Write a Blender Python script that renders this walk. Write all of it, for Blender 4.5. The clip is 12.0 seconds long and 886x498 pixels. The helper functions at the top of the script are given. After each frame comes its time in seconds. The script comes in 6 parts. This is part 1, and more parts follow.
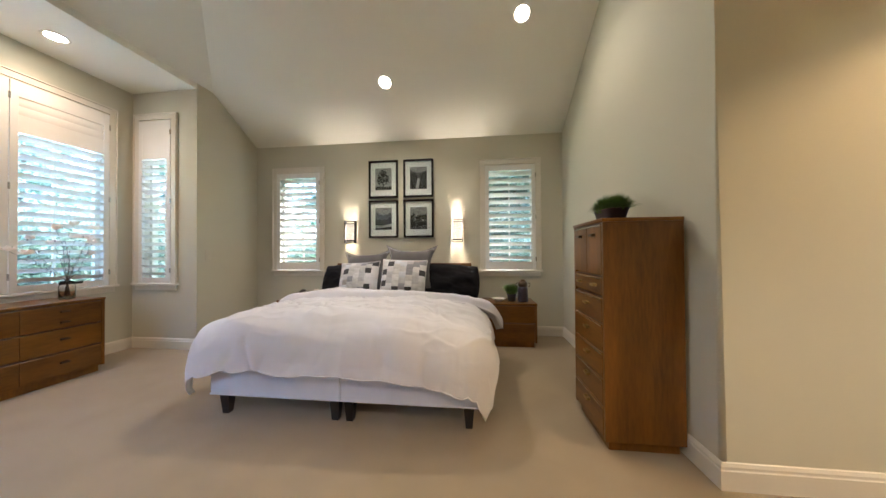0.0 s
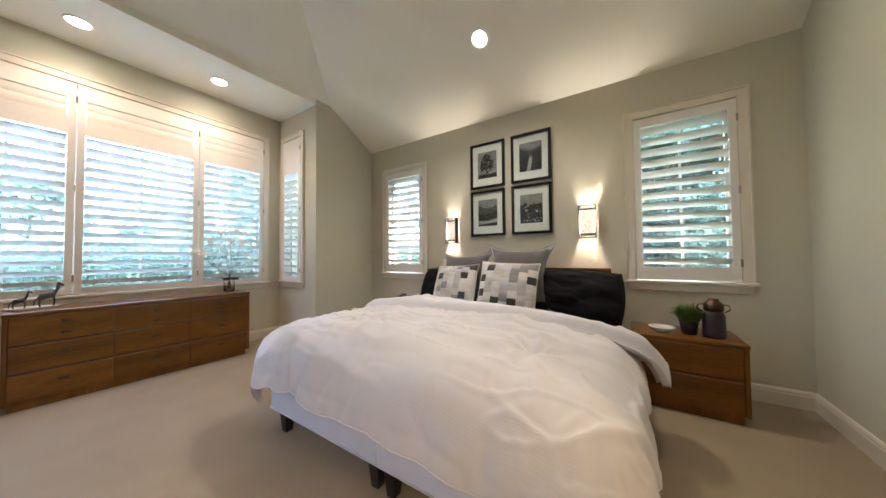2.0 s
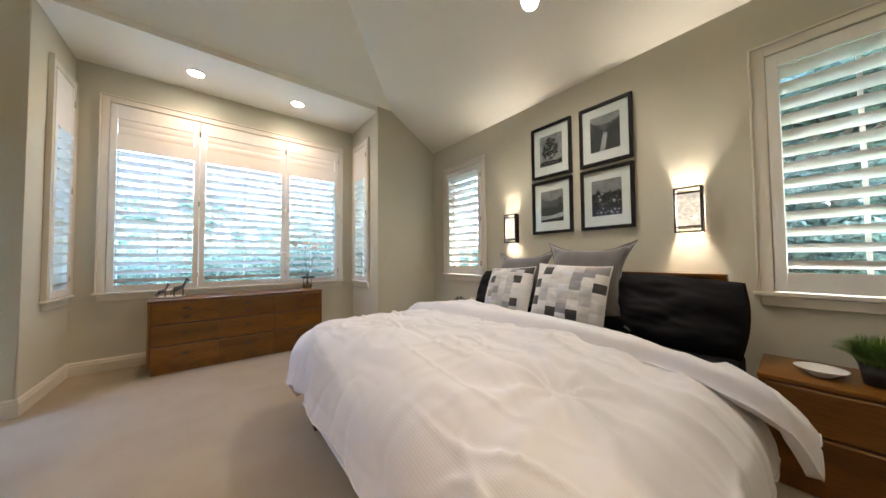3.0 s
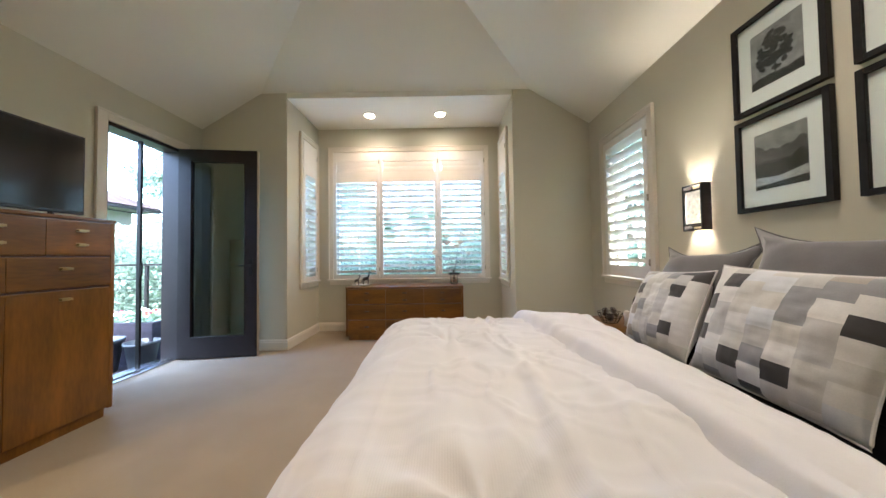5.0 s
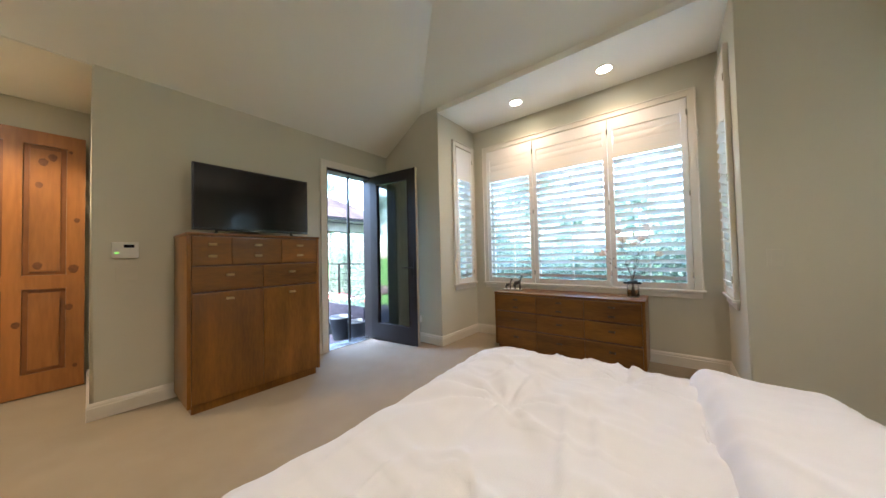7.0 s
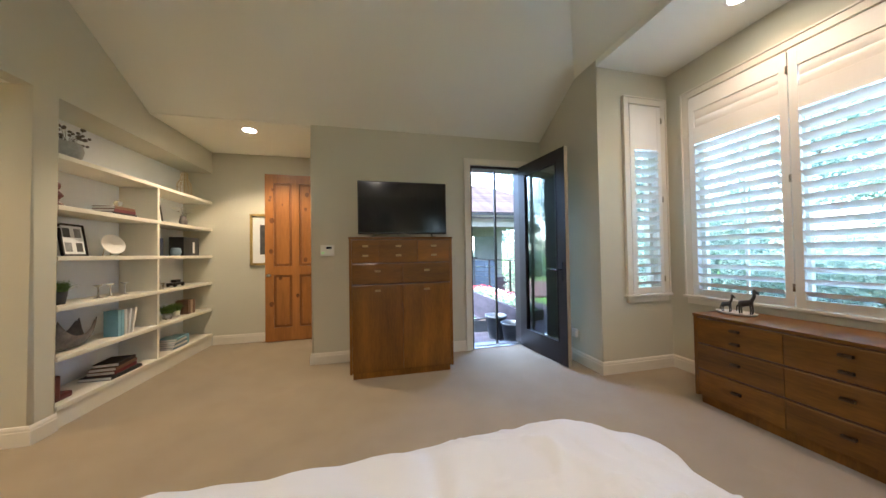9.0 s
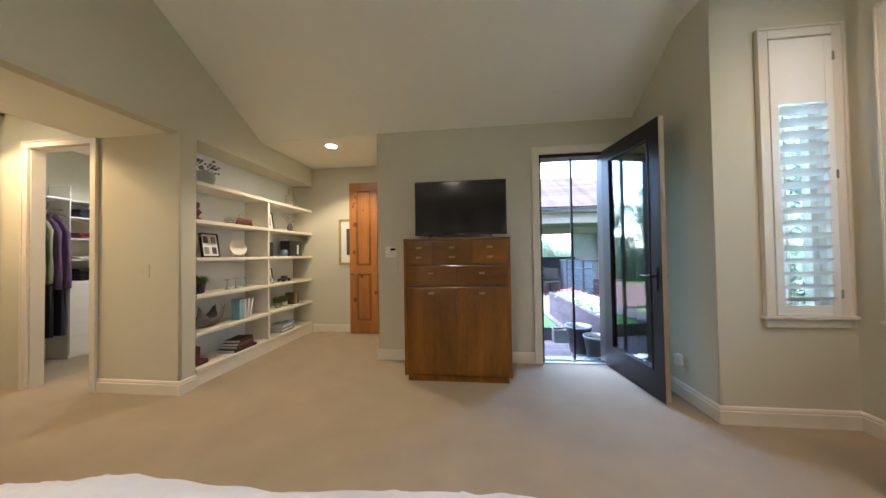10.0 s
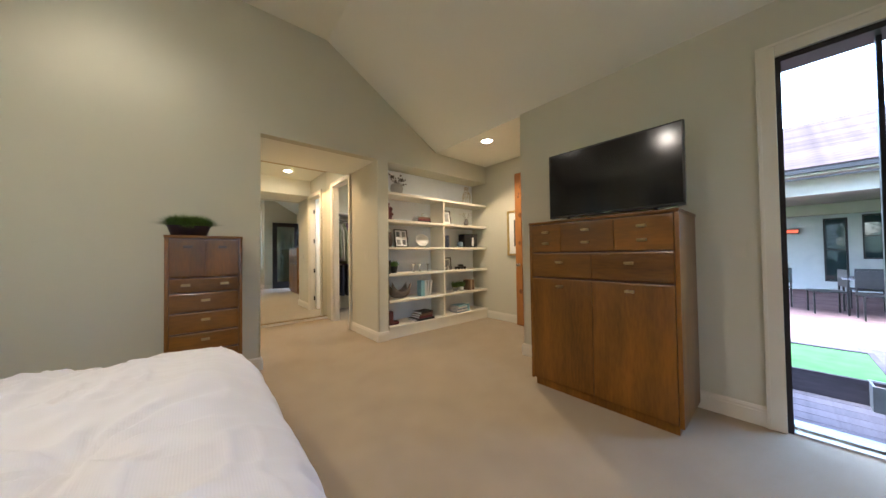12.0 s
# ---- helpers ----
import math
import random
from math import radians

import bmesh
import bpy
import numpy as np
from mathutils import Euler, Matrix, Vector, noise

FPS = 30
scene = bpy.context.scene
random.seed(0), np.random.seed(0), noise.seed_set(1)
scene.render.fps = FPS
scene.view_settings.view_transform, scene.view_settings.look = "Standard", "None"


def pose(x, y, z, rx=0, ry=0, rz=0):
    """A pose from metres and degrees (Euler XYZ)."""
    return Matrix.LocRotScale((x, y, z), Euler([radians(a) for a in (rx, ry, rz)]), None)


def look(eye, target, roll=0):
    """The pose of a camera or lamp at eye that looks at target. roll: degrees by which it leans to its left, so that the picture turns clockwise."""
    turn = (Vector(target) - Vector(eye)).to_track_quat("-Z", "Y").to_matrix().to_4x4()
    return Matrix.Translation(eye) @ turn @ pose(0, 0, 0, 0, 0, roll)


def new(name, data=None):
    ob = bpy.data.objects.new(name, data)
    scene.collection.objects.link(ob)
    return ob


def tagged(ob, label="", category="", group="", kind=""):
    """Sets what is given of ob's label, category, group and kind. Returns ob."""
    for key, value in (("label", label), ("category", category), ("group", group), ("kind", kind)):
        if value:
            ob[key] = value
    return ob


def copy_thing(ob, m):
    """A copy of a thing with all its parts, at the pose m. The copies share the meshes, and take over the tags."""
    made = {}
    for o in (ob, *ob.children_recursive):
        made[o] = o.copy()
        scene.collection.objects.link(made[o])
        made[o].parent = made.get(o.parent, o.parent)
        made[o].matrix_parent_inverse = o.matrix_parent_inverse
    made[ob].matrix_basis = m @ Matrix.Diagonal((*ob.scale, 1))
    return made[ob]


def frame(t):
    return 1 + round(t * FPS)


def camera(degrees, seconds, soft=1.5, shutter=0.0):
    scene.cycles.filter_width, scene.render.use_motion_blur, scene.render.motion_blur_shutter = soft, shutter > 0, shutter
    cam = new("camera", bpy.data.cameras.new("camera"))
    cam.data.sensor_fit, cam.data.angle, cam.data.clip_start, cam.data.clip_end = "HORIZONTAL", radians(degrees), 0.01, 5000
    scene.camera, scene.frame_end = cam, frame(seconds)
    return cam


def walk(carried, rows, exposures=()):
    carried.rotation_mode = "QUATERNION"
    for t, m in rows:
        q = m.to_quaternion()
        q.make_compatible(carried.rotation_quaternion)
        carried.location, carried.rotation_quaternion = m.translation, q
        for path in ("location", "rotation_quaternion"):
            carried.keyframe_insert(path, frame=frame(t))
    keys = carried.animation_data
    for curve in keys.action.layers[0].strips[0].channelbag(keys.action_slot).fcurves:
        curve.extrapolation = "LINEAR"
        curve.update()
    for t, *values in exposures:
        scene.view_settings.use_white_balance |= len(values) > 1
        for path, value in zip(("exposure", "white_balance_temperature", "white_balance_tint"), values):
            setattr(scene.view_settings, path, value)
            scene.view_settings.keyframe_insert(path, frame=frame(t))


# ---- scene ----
cam = camera(114.3, 12.0)
PATH = [
    (0, (0.219, 1.466, 1.159), (-0.01, 3.452, 1.18), -0.4),
    (0.5, (0.232, 1.73, 1.163), (-0.2, 3.682, 1.187), -0.5),
    (1, (0.228, 1.924, 1.127), (-0.401, 3.822, 1.168), -0.4),
    (1.5, (0.255, 2.147, 1.098), (-0.602, 3.953, 1.161), -0.3),
    (2, (0.313, 2.353, 1.126), (-0.786, 4.024, 1.18), -0.5),
    (2.5, (0.389, 2.569, 1.146), (-0.949, 4.054, 1.196), -0.7),
    (3, (0.451, 2.823, 1.125), (-1.107, 4.075, 1.19), -0.5),
    (5, (0.428, 3.699, 1.137), (-1.571, 3.687, 1.188), -0.8),
    (5.5, (0.321, 3.867, 1.168), (-1.646, 3.506, 1.205), -1.0),
    (6, (0.204, 4.008, 1.206), (-1.679, 3.334, 1.232), -1.1),
    (6.5, (0.029, 4.106, 1.202), (-1.717, 3.131, 1.244), -1.3),
    (8.5, (-0.717, 4.248, 1.239), (-1.478, 2.398, 1.27), -1.0),
    (9, (-0.924, 4.219, 1.255), (-1.37, 2.269, 1.29), -0.9),
    (9.5, (-1.145, 4.155, 1.272), (-1.26, 2.159, 1.311), -0.9),
    (10, (-1.368, 4.068, 1.28), (-1.145, 2.081, 1.316), -0.9),
    (10.5, (-1.586, 3.951, 1.252), (-1.005, 2.037, 1.292), -0.8),
    (11, (-1.771, 3.826, 1.221), (-0.832, 2.06, 1.266), -0.9),
    (11.5, (-1.964, 3.654, 1.196), (-0.694, 2.11, 1.237), -0.9),
    (12, (-2.115, 3.497, 1.168), (-0.59, 2.203, 1.206), -0.8),
]
walk(cam, [(t, look(eye, target, roll)) for t, eye, target, roll in PATH], [(0.0, 5.04, 5600, 10), (6.0, 5.02, 5560, 10), (9.0, 4.93, 5540, 9), (12.0, 4.94, 5480, 9)])


# ---- world, sun, lamps ----
world = bpy.data.worlds.new("world")
scene.world = world
world.use_nodes = True
wn = world.node_tree
wn.nodes.clear()
sky = wn.nodes.new("ShaderNodeTexSky")
sky.sky_type, sky.sun_disc = "NISHITA", False
sky.sun_elevation, sky.sun_rotation = radians(58), radians(70)
sky.air_density, sky.dust_density, sky.ozone_density = 1.0, 3.0, 1.0
bg = wn.nodes.new("ShaderNodeBackground")
bg.inputs[1].default_value = 0.15
wout = wn.nodes.new("ShaderNodeOutputWorld")
wn.links.new(sky.outputs[0], bg.inputs[0])
wn.links.new(bg.outputs[0], wout.inputs[0])

sun_data = bpy.data.lights.new("sun", "SUN")
sun_data.energy, sun_data.angle, sun_data.color = 1.3, radians(30), (1.0, 0.96, 0.9)
sun = new("sun", sun_data)
sun.matrix_world = look((0, 0, 0), (-math.sin(radians(70)) * math.cos(radians(58)), -math.cos(radians(70)) * math.cos(radians(58)), -math.sin(radians(58))))

WARM = (1.0, 0.79, 0.58)


def spot(x, y, z, watts, spread=110, blend=0.7, size=0.05, direction=(0, 0, -1), tone=WARM):
    d = bpy.data.lights.new("spot", "SPOT")
    d.energy, d.spot_size, d.spot_blend, d.shadow_soft_size, d.color = watts, radians(spread), blend, size, tone
    ob = new("spot_lamp", d)
    ob.matrix_world = look((x, y, z), (x + direction[0], y + direction[1], z + direction[2]))
    return ob


# ---- materials ----
def nodes_of(name):
    m = bpy.data.materials.new(name)
    m.use_nodes = True
    t = m.node_tree
    return m, t, t.nodes["Principled BSDF"]


def mat(name, c, rough=0.6, metal=0.0, var=0.1, scale=3.0, fine=60.0, bump=0.1, dist=0.002, stretch=(1, 1, 1),
        spec=0.5, emit=None, strength=0.0, coat=0.0, each=0.0, sheen=0.0, contrast=None):
    """Base colour with stains at one scale and grain at another; each: how far separate objects differ."""
    m, t, b = nodes_of(name)
    N, L = t.nodes, t.links
    tc = N.new("ShaderNodeTexCoord")
    mp = N.new("ShaderNodeMapping")
    mp.inputs["Scale"].default_value = stretch
    L.new(tc.outputs["Object"], mp.inputs["Vector"])
    n1, n2 = N.new("ShaderNodeTexNoise"), N.new("ShaderNodeTexNoise")
    n1.inputs["Scale"].default_value, n1.inputs["Detail"].default_value = scale, 4
    n2.inputs["Scale"].default_value, n2.inputs["Detail"].default_value = fine, 3
    for n in (n1, n2):
        L.new(mp.outputs[0], n.inputs["Vector"])
    mix = N.new("ShaderNodeMix")
    mix.data_type = "RGBA"
    add = N.new("ShaderNodeMath")
    add.operation = "MULTIPLY_ADD"
    L.new(n2.outputs["Fac"], add.inputs[0])
    add.inputs[1].default_value = 0.45
    L.new(n1.outputs["Fac"], add.inputs[2])
    ramp = N.new("ShaderNodeMapRange")
    ramp.inputs["From Min"].default_value, ramp.inputs["From Max"].default_value = 0.45, 1.0
    L.new(add.outputs[0], ramp.inputs["Value"])
    L.new(ramp.outputs[0], mix.inputs["Factor"])
    lo = contrast or [v * (1 - var) for v in c]
    hi = [min(1, v * (1 + var)) for v in c]
    mix.inputs["A"].default_value, mix.inputs["B"].default_value = (*lo[:3], 1), (*hi[:3], 1)
    out = mix.outputs["Result"]
    if each:
        oi, hs = N.new("ShaderNodeObjectInfo"), N.new("ShaderNodeHueSaturation")
        mr = N.new("ShaderNodeMapRange")
        mr.inputs["To Min"].default_value, mr.inputs["To Max"].default_value = 1 - each, 1 + each
        L.new(oi.outputs["Random"], mr.inputs["Value"])
        L.new(mr.outputs[0], hs.inputs["Value"])
        L.new(out, hs.inputs["Color"])
        out = hs.outputs[0]
    L.new(out, b.inputs["Base Color"])
    b.inputs["Roughness"].default_value, b.inputs["Metallic"].default_value = rough, metal
    b.inputs["Specular IOR Level"].default_value = spec
    b.inputs["Coat Weight"].default_value, b.inputs["Coat Roughness"].default_value = coat, 0.15
    b.inputs["Sheen Weight"].default_value = sheen
    if bump:
        bp = N.new("ShaderNodeBump")
        bp.inputs["Strength"].default_value, bp.inputs["Distance"].default_value = bump, dist
        L.new(add.outputs[0], bp.inputs["Height"])
        L.new(bp.outputs[0], b.inputs["Normal"])
    if emit:
        b.inputs["Emission Color"].default_value, b.inputs["Emission Strength"].default_value = (*emit, 1), strength
    return m


def glass_mat(name, tint=(1, 1, 1), rough=0.0):
    m, t, b = nodes_of(name)
    b.inputs["Base Color"].default_value = (*tint, 1)
    b.inputs["Roughness"].default_value, b.inputs["Transmission Weight"].default_value, b.inputs["IOR"].default_value = rough, 1, 1.45
    return m


def pane_mat(name, tint=(0.95, 0.98, 0.97), gloss=0.025, haze=0.0):
    """Thin window glass: mostly clear, with a fresnel gloss; the last value is the share of pale haze painted over the
    view.
    """
    m = bpy.data.materials.new(name)
    m.use_nodes = True
    t = m.node_tree
    t.nodes.clear()
    o, mx, tr, gl, lw, pw, fr = [t.nodes.new("ShaderNode" + k) for k in ("OutputMaterial", "MixShader", "BsdfTransparent", "BsdfGlossy", "LayerWeight", "Math", "Math")]
    tr.inputs[0].default_value = (*tint, 1)
    gl.inputs["Roughness"].default_value = 0.02
    lw.inputs[0].default_value = 0.5
    pw.operation, pw.inputs[1].default_value = "POWER", 4.0
    fr.operation, fr.inputs[1].default_value, fr.inputs[2].default_value = "MULTIPLY_ADD", 0.5, gloss
    t.links.new(lw.outputs["Facing"], pw.inputs[0])
    t.links.new(pw.outputs[0], fr.inputs[0])
    t.links.new(fr.outputs[0], mx.inputs[0])
    t.links.new(tr.outputs[0], mx.inputs[1])
    t.links.new(gl.outputs[0], mx.inputs[2])
    if haze:
        df, m2 = t.nodes.new("ShaderNodeBsdfDiffuse"), t.nodes.new("ShaderNodeMixShader")
        df.inputs[0].default_value, m2.inputs[0].default_value = (0.55, 0.68, 0.66, 1), haze
        t.links.new(mx.outputs[0], m2.inputs[1])
        t.links.new(df.outputs[0], m2.inputs[2])
        t.links.new(m2.outputs[0], o.inputs[0])
    else:
        t.links.new(mx.outputs[0], o.inputs[0])
    return m


WALL = mat("wall_paint", (0.577, 0.553, 0.436), 0.75, var=0.025, scale=1.2, fine=220, bump=0.12, dist=0.0012)
CEIL = mat("ceiling_paint", (0.82, 0.805, 0.70), 0.85, var=0.02, scale=1.0, fine=260, bump=0.1, dist=0.001)
TRIM = mat("trim_paint", (0.71, 0.665, 0.56), 0.4, var=0.03, scale=4, fine=90, bump=0.03)
SHUT = mat("shutter_paint", (0.80, 0.78, 0.72), 0.35, var=0.03, scale=4, fine=90, bump=0.02)
SHELF = mat("shelf_paint", (0.74, 0.70, 0.58), 0.4, var=0.03, scale=4, fine=90, bump=0.03)
# bluish white: daylight on the niche back is put into the paint
SHELFB = mat("shelf_back_paint", (0.80, 0.83, 0.86), 0.6, var=0.03, scale=4, fine=90, bump=0.05)
CARPET = mat("carpet", (0.33, 0.262, 0.168), 0.98, var=0.09, scale=3.5, fine=420, bump=0.9, dist=0.006, spec=0.1, sheen=0.25)
WOOD = mat("walnut", (0.165, 0.066, 0.006), 0.36, var=0.5, scale=7, fine=70, bump=0.05, stretch=(1, 1, 0.16), each=0.14, coat=0.3, spec=0.3)
WOODH = mat("walnut_cross_grain", (0.158, 0.063, 0.006), 0.36, var=0.5, scale=7, fine=70, bump=0.05, stretch=(0.16, 0.6, 1), each=0.14, coat=0.3, spec=0.3)
ALDER = mat("knotty_alder", (0.31, 0.125, 0.028), 0.32, var=0.35, scale=4, fine=40, bump=0.06, stretch=(1, 1, 0.12), coat=0.3, each=0.06)
KNOT = mat("knot", (0.15, 0.055, 0.016), 0.5, var=0.3, scale=30)
DARKDOOR = mat("dark_door_paint", (0.018, 0.014, 0.014), 0.45, spec=0.3, var=0.2, scale=5)
BRONZE = mat("dull_bronze", (0.10, 0.07, 0.045), 0.4, 1.0, var=0.2, scale=40)
BRASS = mat("antique_brass", (0.44, 0.32, 0.14), 0.35, 1.0, var=0.2, scale=40)
CHROME = mat("nickel", (0.6, 0.58, 0.54), 0.25, 1.0, var=0.1, scale=40)
BLACKM = mat("black_metal", (0.015, 0.014, 0.014), 0.45, 0.6, var=0.2, scale=20)
DUVET = mat("white_cotton", (0.72, 0.70, 0.71), 0.9, var=0.03, scale=3, fine=300, bump=0.35, dist=0.002, sheen=0.3)
GREYF = mat("grey_upholstery", (0.66, 0.68, 0.74), 0.95, var=0.06, scale=6, fine=400, bump=0.3, sheen=0.3)
LEGM = mat("black_wood", (0.012, 0.01, 0.01), 0.4, var=0.2, scale=12)
BLACKF = mat("black_satin", (0.006, 0.0055, 0.007), 0.8, spec=0.2, var=0.3, scale=6, fine=200, bump=0.2)
GREYP = mat("grey_velvet", (0.125, 0.118, 0.118), 0.9, var=0.15, scale=9, fine=250, bump=0.3, sheen=0.5)
SCREEN = mat("screen", (0.006, 0.006, 0.007), 0.12, var=0.1, scale=3, bump=0)
PLASTB = mat("black_plastic", (0.012, 0.012, 0.013), 0.3, var=0.1, scale=10)
PLASTW = mat("white_plastic", (0.72, 0.70, 0.64), 0.4, var=0.03, scale=8, bump=0.0)
PAPERW = mat("white_mat_board", (0.78, 0.78, 0.76), 0.9, var=0.02, scale=8)
LAMP = mat("lamp_glass", (0.9, 0.8, 0.7), 0.5, emit=(1.0, 0.84, 0.64), strength=3.0)
GLASS = glass_mat("clear_glass")
PANE = pane_mat("window_glass")
# a pale diffuse share puts haze into the shuttered windows' glass
HAZED = pane_mat("screened_window_glass", haze=0.022)
DOORPANE = pane_mat("double_glazed_door_glass", (0.62, 0.70, 0.68), 0.16)
LEAF = mat("leaves", (0.055, 0.12, 0.035), 0.6, var=0.5, scale=14, fine=60, bump=0, each=0.2)
TREEL = mat("tree_leaves", (0.115, 0.155, 0.12), 0.6, var=0.3, scale=0.9, fine=7, bump=0, each=0.25)
for _m in (TREEL, LEAF):
    _t = _m.node_tree
    _b, _o = _t.nodes["Principled BSDF"], _t.nodes["Material Output"]
    _tr, _mx = _t.nodes.new("ShaderNodeBsdfTranslucent"), _t.nodes.new("ShaderNodeMixShader")
    _tr.inputs[0].default_value, _mx.inputs[0].default_value = (0.26, 0.34, 0.28, 1), 0.6
    _t.links.new(_b.outputs[0], _mx.inputs[1])
    _t.links.new(_tr.outputs[0], _mx.inputs[2])
    _t.links.new(_mx.outputs[0], _o.inputs[0])
BARK = mat("bark", (0.12, 0.085, 0.06), 0.9, var=0.4, scale=6, fine=40, bump=0.6, dist=0.01)
MIRROR = mat("mirror_silver", (0.88, 0.9, 0.88), 0.01, 1.0, var=0.0, bump=0)
CERAM = mat("white_ceramic", (0.75, 0.73, 0.68), 0.3, var=0.05, scale=12)


# ---- building helpers ----
def part(name, bm, material, parent=None, label="", loc=None, smooth=False, bevel=0.0, kind=""):
    if bevel:
        bmesh.ops.bevel(bm, geom=list(bm.edges), offset=bevel, segments=2, affect="EDGES", profile=0.6)
    bmesh.ops.recalc_face_normals(bm, faces=bm.faces)
    me = bpy.data.meshes.new(name)
    bm.to_mesh(me)
    bm.free()
    for m in (material if isinstance(material, (list, tuple)) else [material]):
        me.materials.append(m)
    if smooth or bevel:
        me.polygons.foreach_set("use_smooth", [True] * len(me.polygons))
        if not smooth:
            me.set_sharp_from_angle(angle=radians(35))
        elif smooth != "all":
            me.set_sharp_from_angle(angle=radians(50))
    ob = new(name, me)
    if parent:
        ob.parent = parent
    if loc:
        ob.location = loc
    return tagged(ob, label, kind=kind)


def again(ob, loc=None, rot=None, parent=None):
    """Another piece on the same geometry."""
    o = new(ob.name.split(".")[0], ob.data)
    o.parent = parent or ob.parent
    o.location = loc if loc is not None else ob.location
    o.rotation_euler = rot if rot is not None else ob.rotation_euler
    return o


def thing(name, label, category, x, y, z=0.0, rz=0.0, group=""):
    e = new(name)
    e.location, e.rotation_euler = (x, y, z), (0, 0, radians(rz))
    e.empty_display_size = 0.1
    return tagged(e, label, category, group)


def box(bm, x0, x1, y0, y1, z0, z1, bev=0.0, mi=0):
    r = bmesh.ops.create_cube(bm, size=1, matrix=Matrix.Translation(((x0 + x1) / 2, (y0 + y1) / 2, (z0 + z1) / 2)) @ Matrix.Diagonal((abs(x1 - x0), abs(y1 - y0), abs(z1 - z0), 1)))
    vs = r["verts"]
    fs = {f for v in vs for f in v.link_faces}
    for f in fs:
        f.material_index = mi
    if bev:
        bmesh.ops.bevel(bm, geom=list({e for v in vs for e in v.link_edges}), offset=bev, segments=2, affect="EDGES", profile=0.6)
    return vs


def B(x0, x1, y0, y1, z0, z1):
    bm = bmesh.new()
    box(bm, x0, x1, y0, y1, z0, z1)
    return bm


def lathe(bm, profile, segs=24, cx=0.0, cy=0.0, mi=0, cap=True):
    rings = [[bm.verts.new((cx + r * math.cos(2 * math.pi * i / segs), cy + r * math.sin(2 * math.pi * i / segs), z)) for i in range(segs)] for r, z in profile]
    for a, b in zip(rings, rings[1:]):
        for i in range(segs):
            f = bm.faces.new((a[i], a[(i + 1) % segs], b[(i + 1) % segs], b[i]))
            f.material_index = mi
    if cap:
        for r in (rings[0], rings[-1]):
            bm.faces.new(r).material_index = mi
    return rings


def tube(bm, pts, r0, r1=None, segs=6, mi=0):
    """A tapering tube along points."""
    r1 = r0 if r1 is None else r1
    pts = [Vector(p) for p in pts]
    rings = []
    for k, p in enumerate(pts):
        d = (pts[min(k + 1, len(pts) - 1)] - pts[max(k - 1, 0)]).normalized()
        u = d.cross(Vector((0.3, 0.2, 1) if abs(d.z) < 0.9 else (1, 0, 0))).normalized()
        v = d.cross(u)
        r = r0 + (r1 - r0) * k / max(1, len(pts) - 1)
        rings.append([bm.verts.new(p + (u * math.cos(2 * math.pi * i / segs) + v * math.sin(2 * math.pi * i / segs)) * r) for i in range(segs)])
    for a, b in zip(rings, rings[1:]):
        for i in range(segs):
            bm.faces.new((a[i], a[(i + 1) % segs], b[(i + 1) % segs], b[i])).material_index = mi
    bm.faces.new(rings[0]).material_index = mi
    bm.faces.new(rings[-1]).material_index = mi


def wall(name, axis, face, thick, u0, u1, z0, z1, holes=(), material=None, round_at=()):
    """A wall whose room face lies at x or y = face, running from u0 to u1; thick goes away from the room (signed).
    holes: (u0, u1, z0, z1). round_at: plan positions of upright edges that are rounded."""
    us = sorted({u0, u1, *[h[0] for h in holes], *[h[1] for h in holes]})
    zs = sorted({z0, z1, *[h[2] for h in holes], *[h[3] for h in holes]})
    bm = bmesh.new()
    cache = {}

    def P(u, d, z):
        k = (round(u, 5), d, round(z, 5))
        if k not in cache:
            w = face + thick * d
            cache[k] = bm.verts.new((w, u, z) if axis == "x" else (u, w, z))
        return cache[k]

    def solid(i, j):
        if not (0 <= i < len(us) - 1 and 0 <= j < len(zs) - 1):
            return False
        cu, cz = (us[i] + us[i + 1]) / 2, (zs[j] + zs[j + 1]) / 2
        return not any(h[0] < cu < h[1] and h[2] < cz < h[3] for h in holes)

    for i in range(len(us) - 1):
        for j in range(len(zs) - 1):
            if not solid(i, j):
                continue
            a, b, c, d = us[i], us[i + 1], zs[j], zs[j + 1]
            for k in (0, 1):
                bm.faces.new((P(a, k, c), P(b, k, c), P(b, k, d), P(a, k, d)))
            for ok, q in ((solid(i - 1, j), ((a, c), (a, d))), (solid(i + 1, j), ((b, c), (b, d))), (solid(i, j - 1), ((a, c), (b, c))), (solid(i, j + 1), ((a, d), (b, d)))):
                if not ok:
                    (ua, za), (ub, zb) = q
                    bm.faces.new((P(ua, 0, za), P(ub, 0, zb), P(ub, 1, zb), P(ua, 1, za)))
    if round_at:
        es = [e for e in bm.edges if len(e.link_faces) == 2 and abs(e.verts[0].co.z - e.verts[1].co.z) > 0.01
              and any(all(math.hypot(v.co.x - px, v.co.y - py) < 0.003 for v in e.verts) for px, py in round_at)]
        bmesh.ops.bevel(bm, geom=es, offset=0.025, segments=5, affect="EDGES", profile=0.5)
    ob = part(name, bm, material or WALL)
    for f in ob.data.polygons:
        f.use_smooth = max(abs(c) for c in f.normal) < 0.9999
    return tagged(ob, kind="structure")


# ---- the room's shell ----
T = 0.2
YN, YS, XW, XE, XB = 5.54, 0.64, -3.15, 1.40, -4.05
YA0, YA1 = 1.72, 4.575
ZA, ZF, ZE, ZH = 3.17, 3.80, 2.79, 2.78

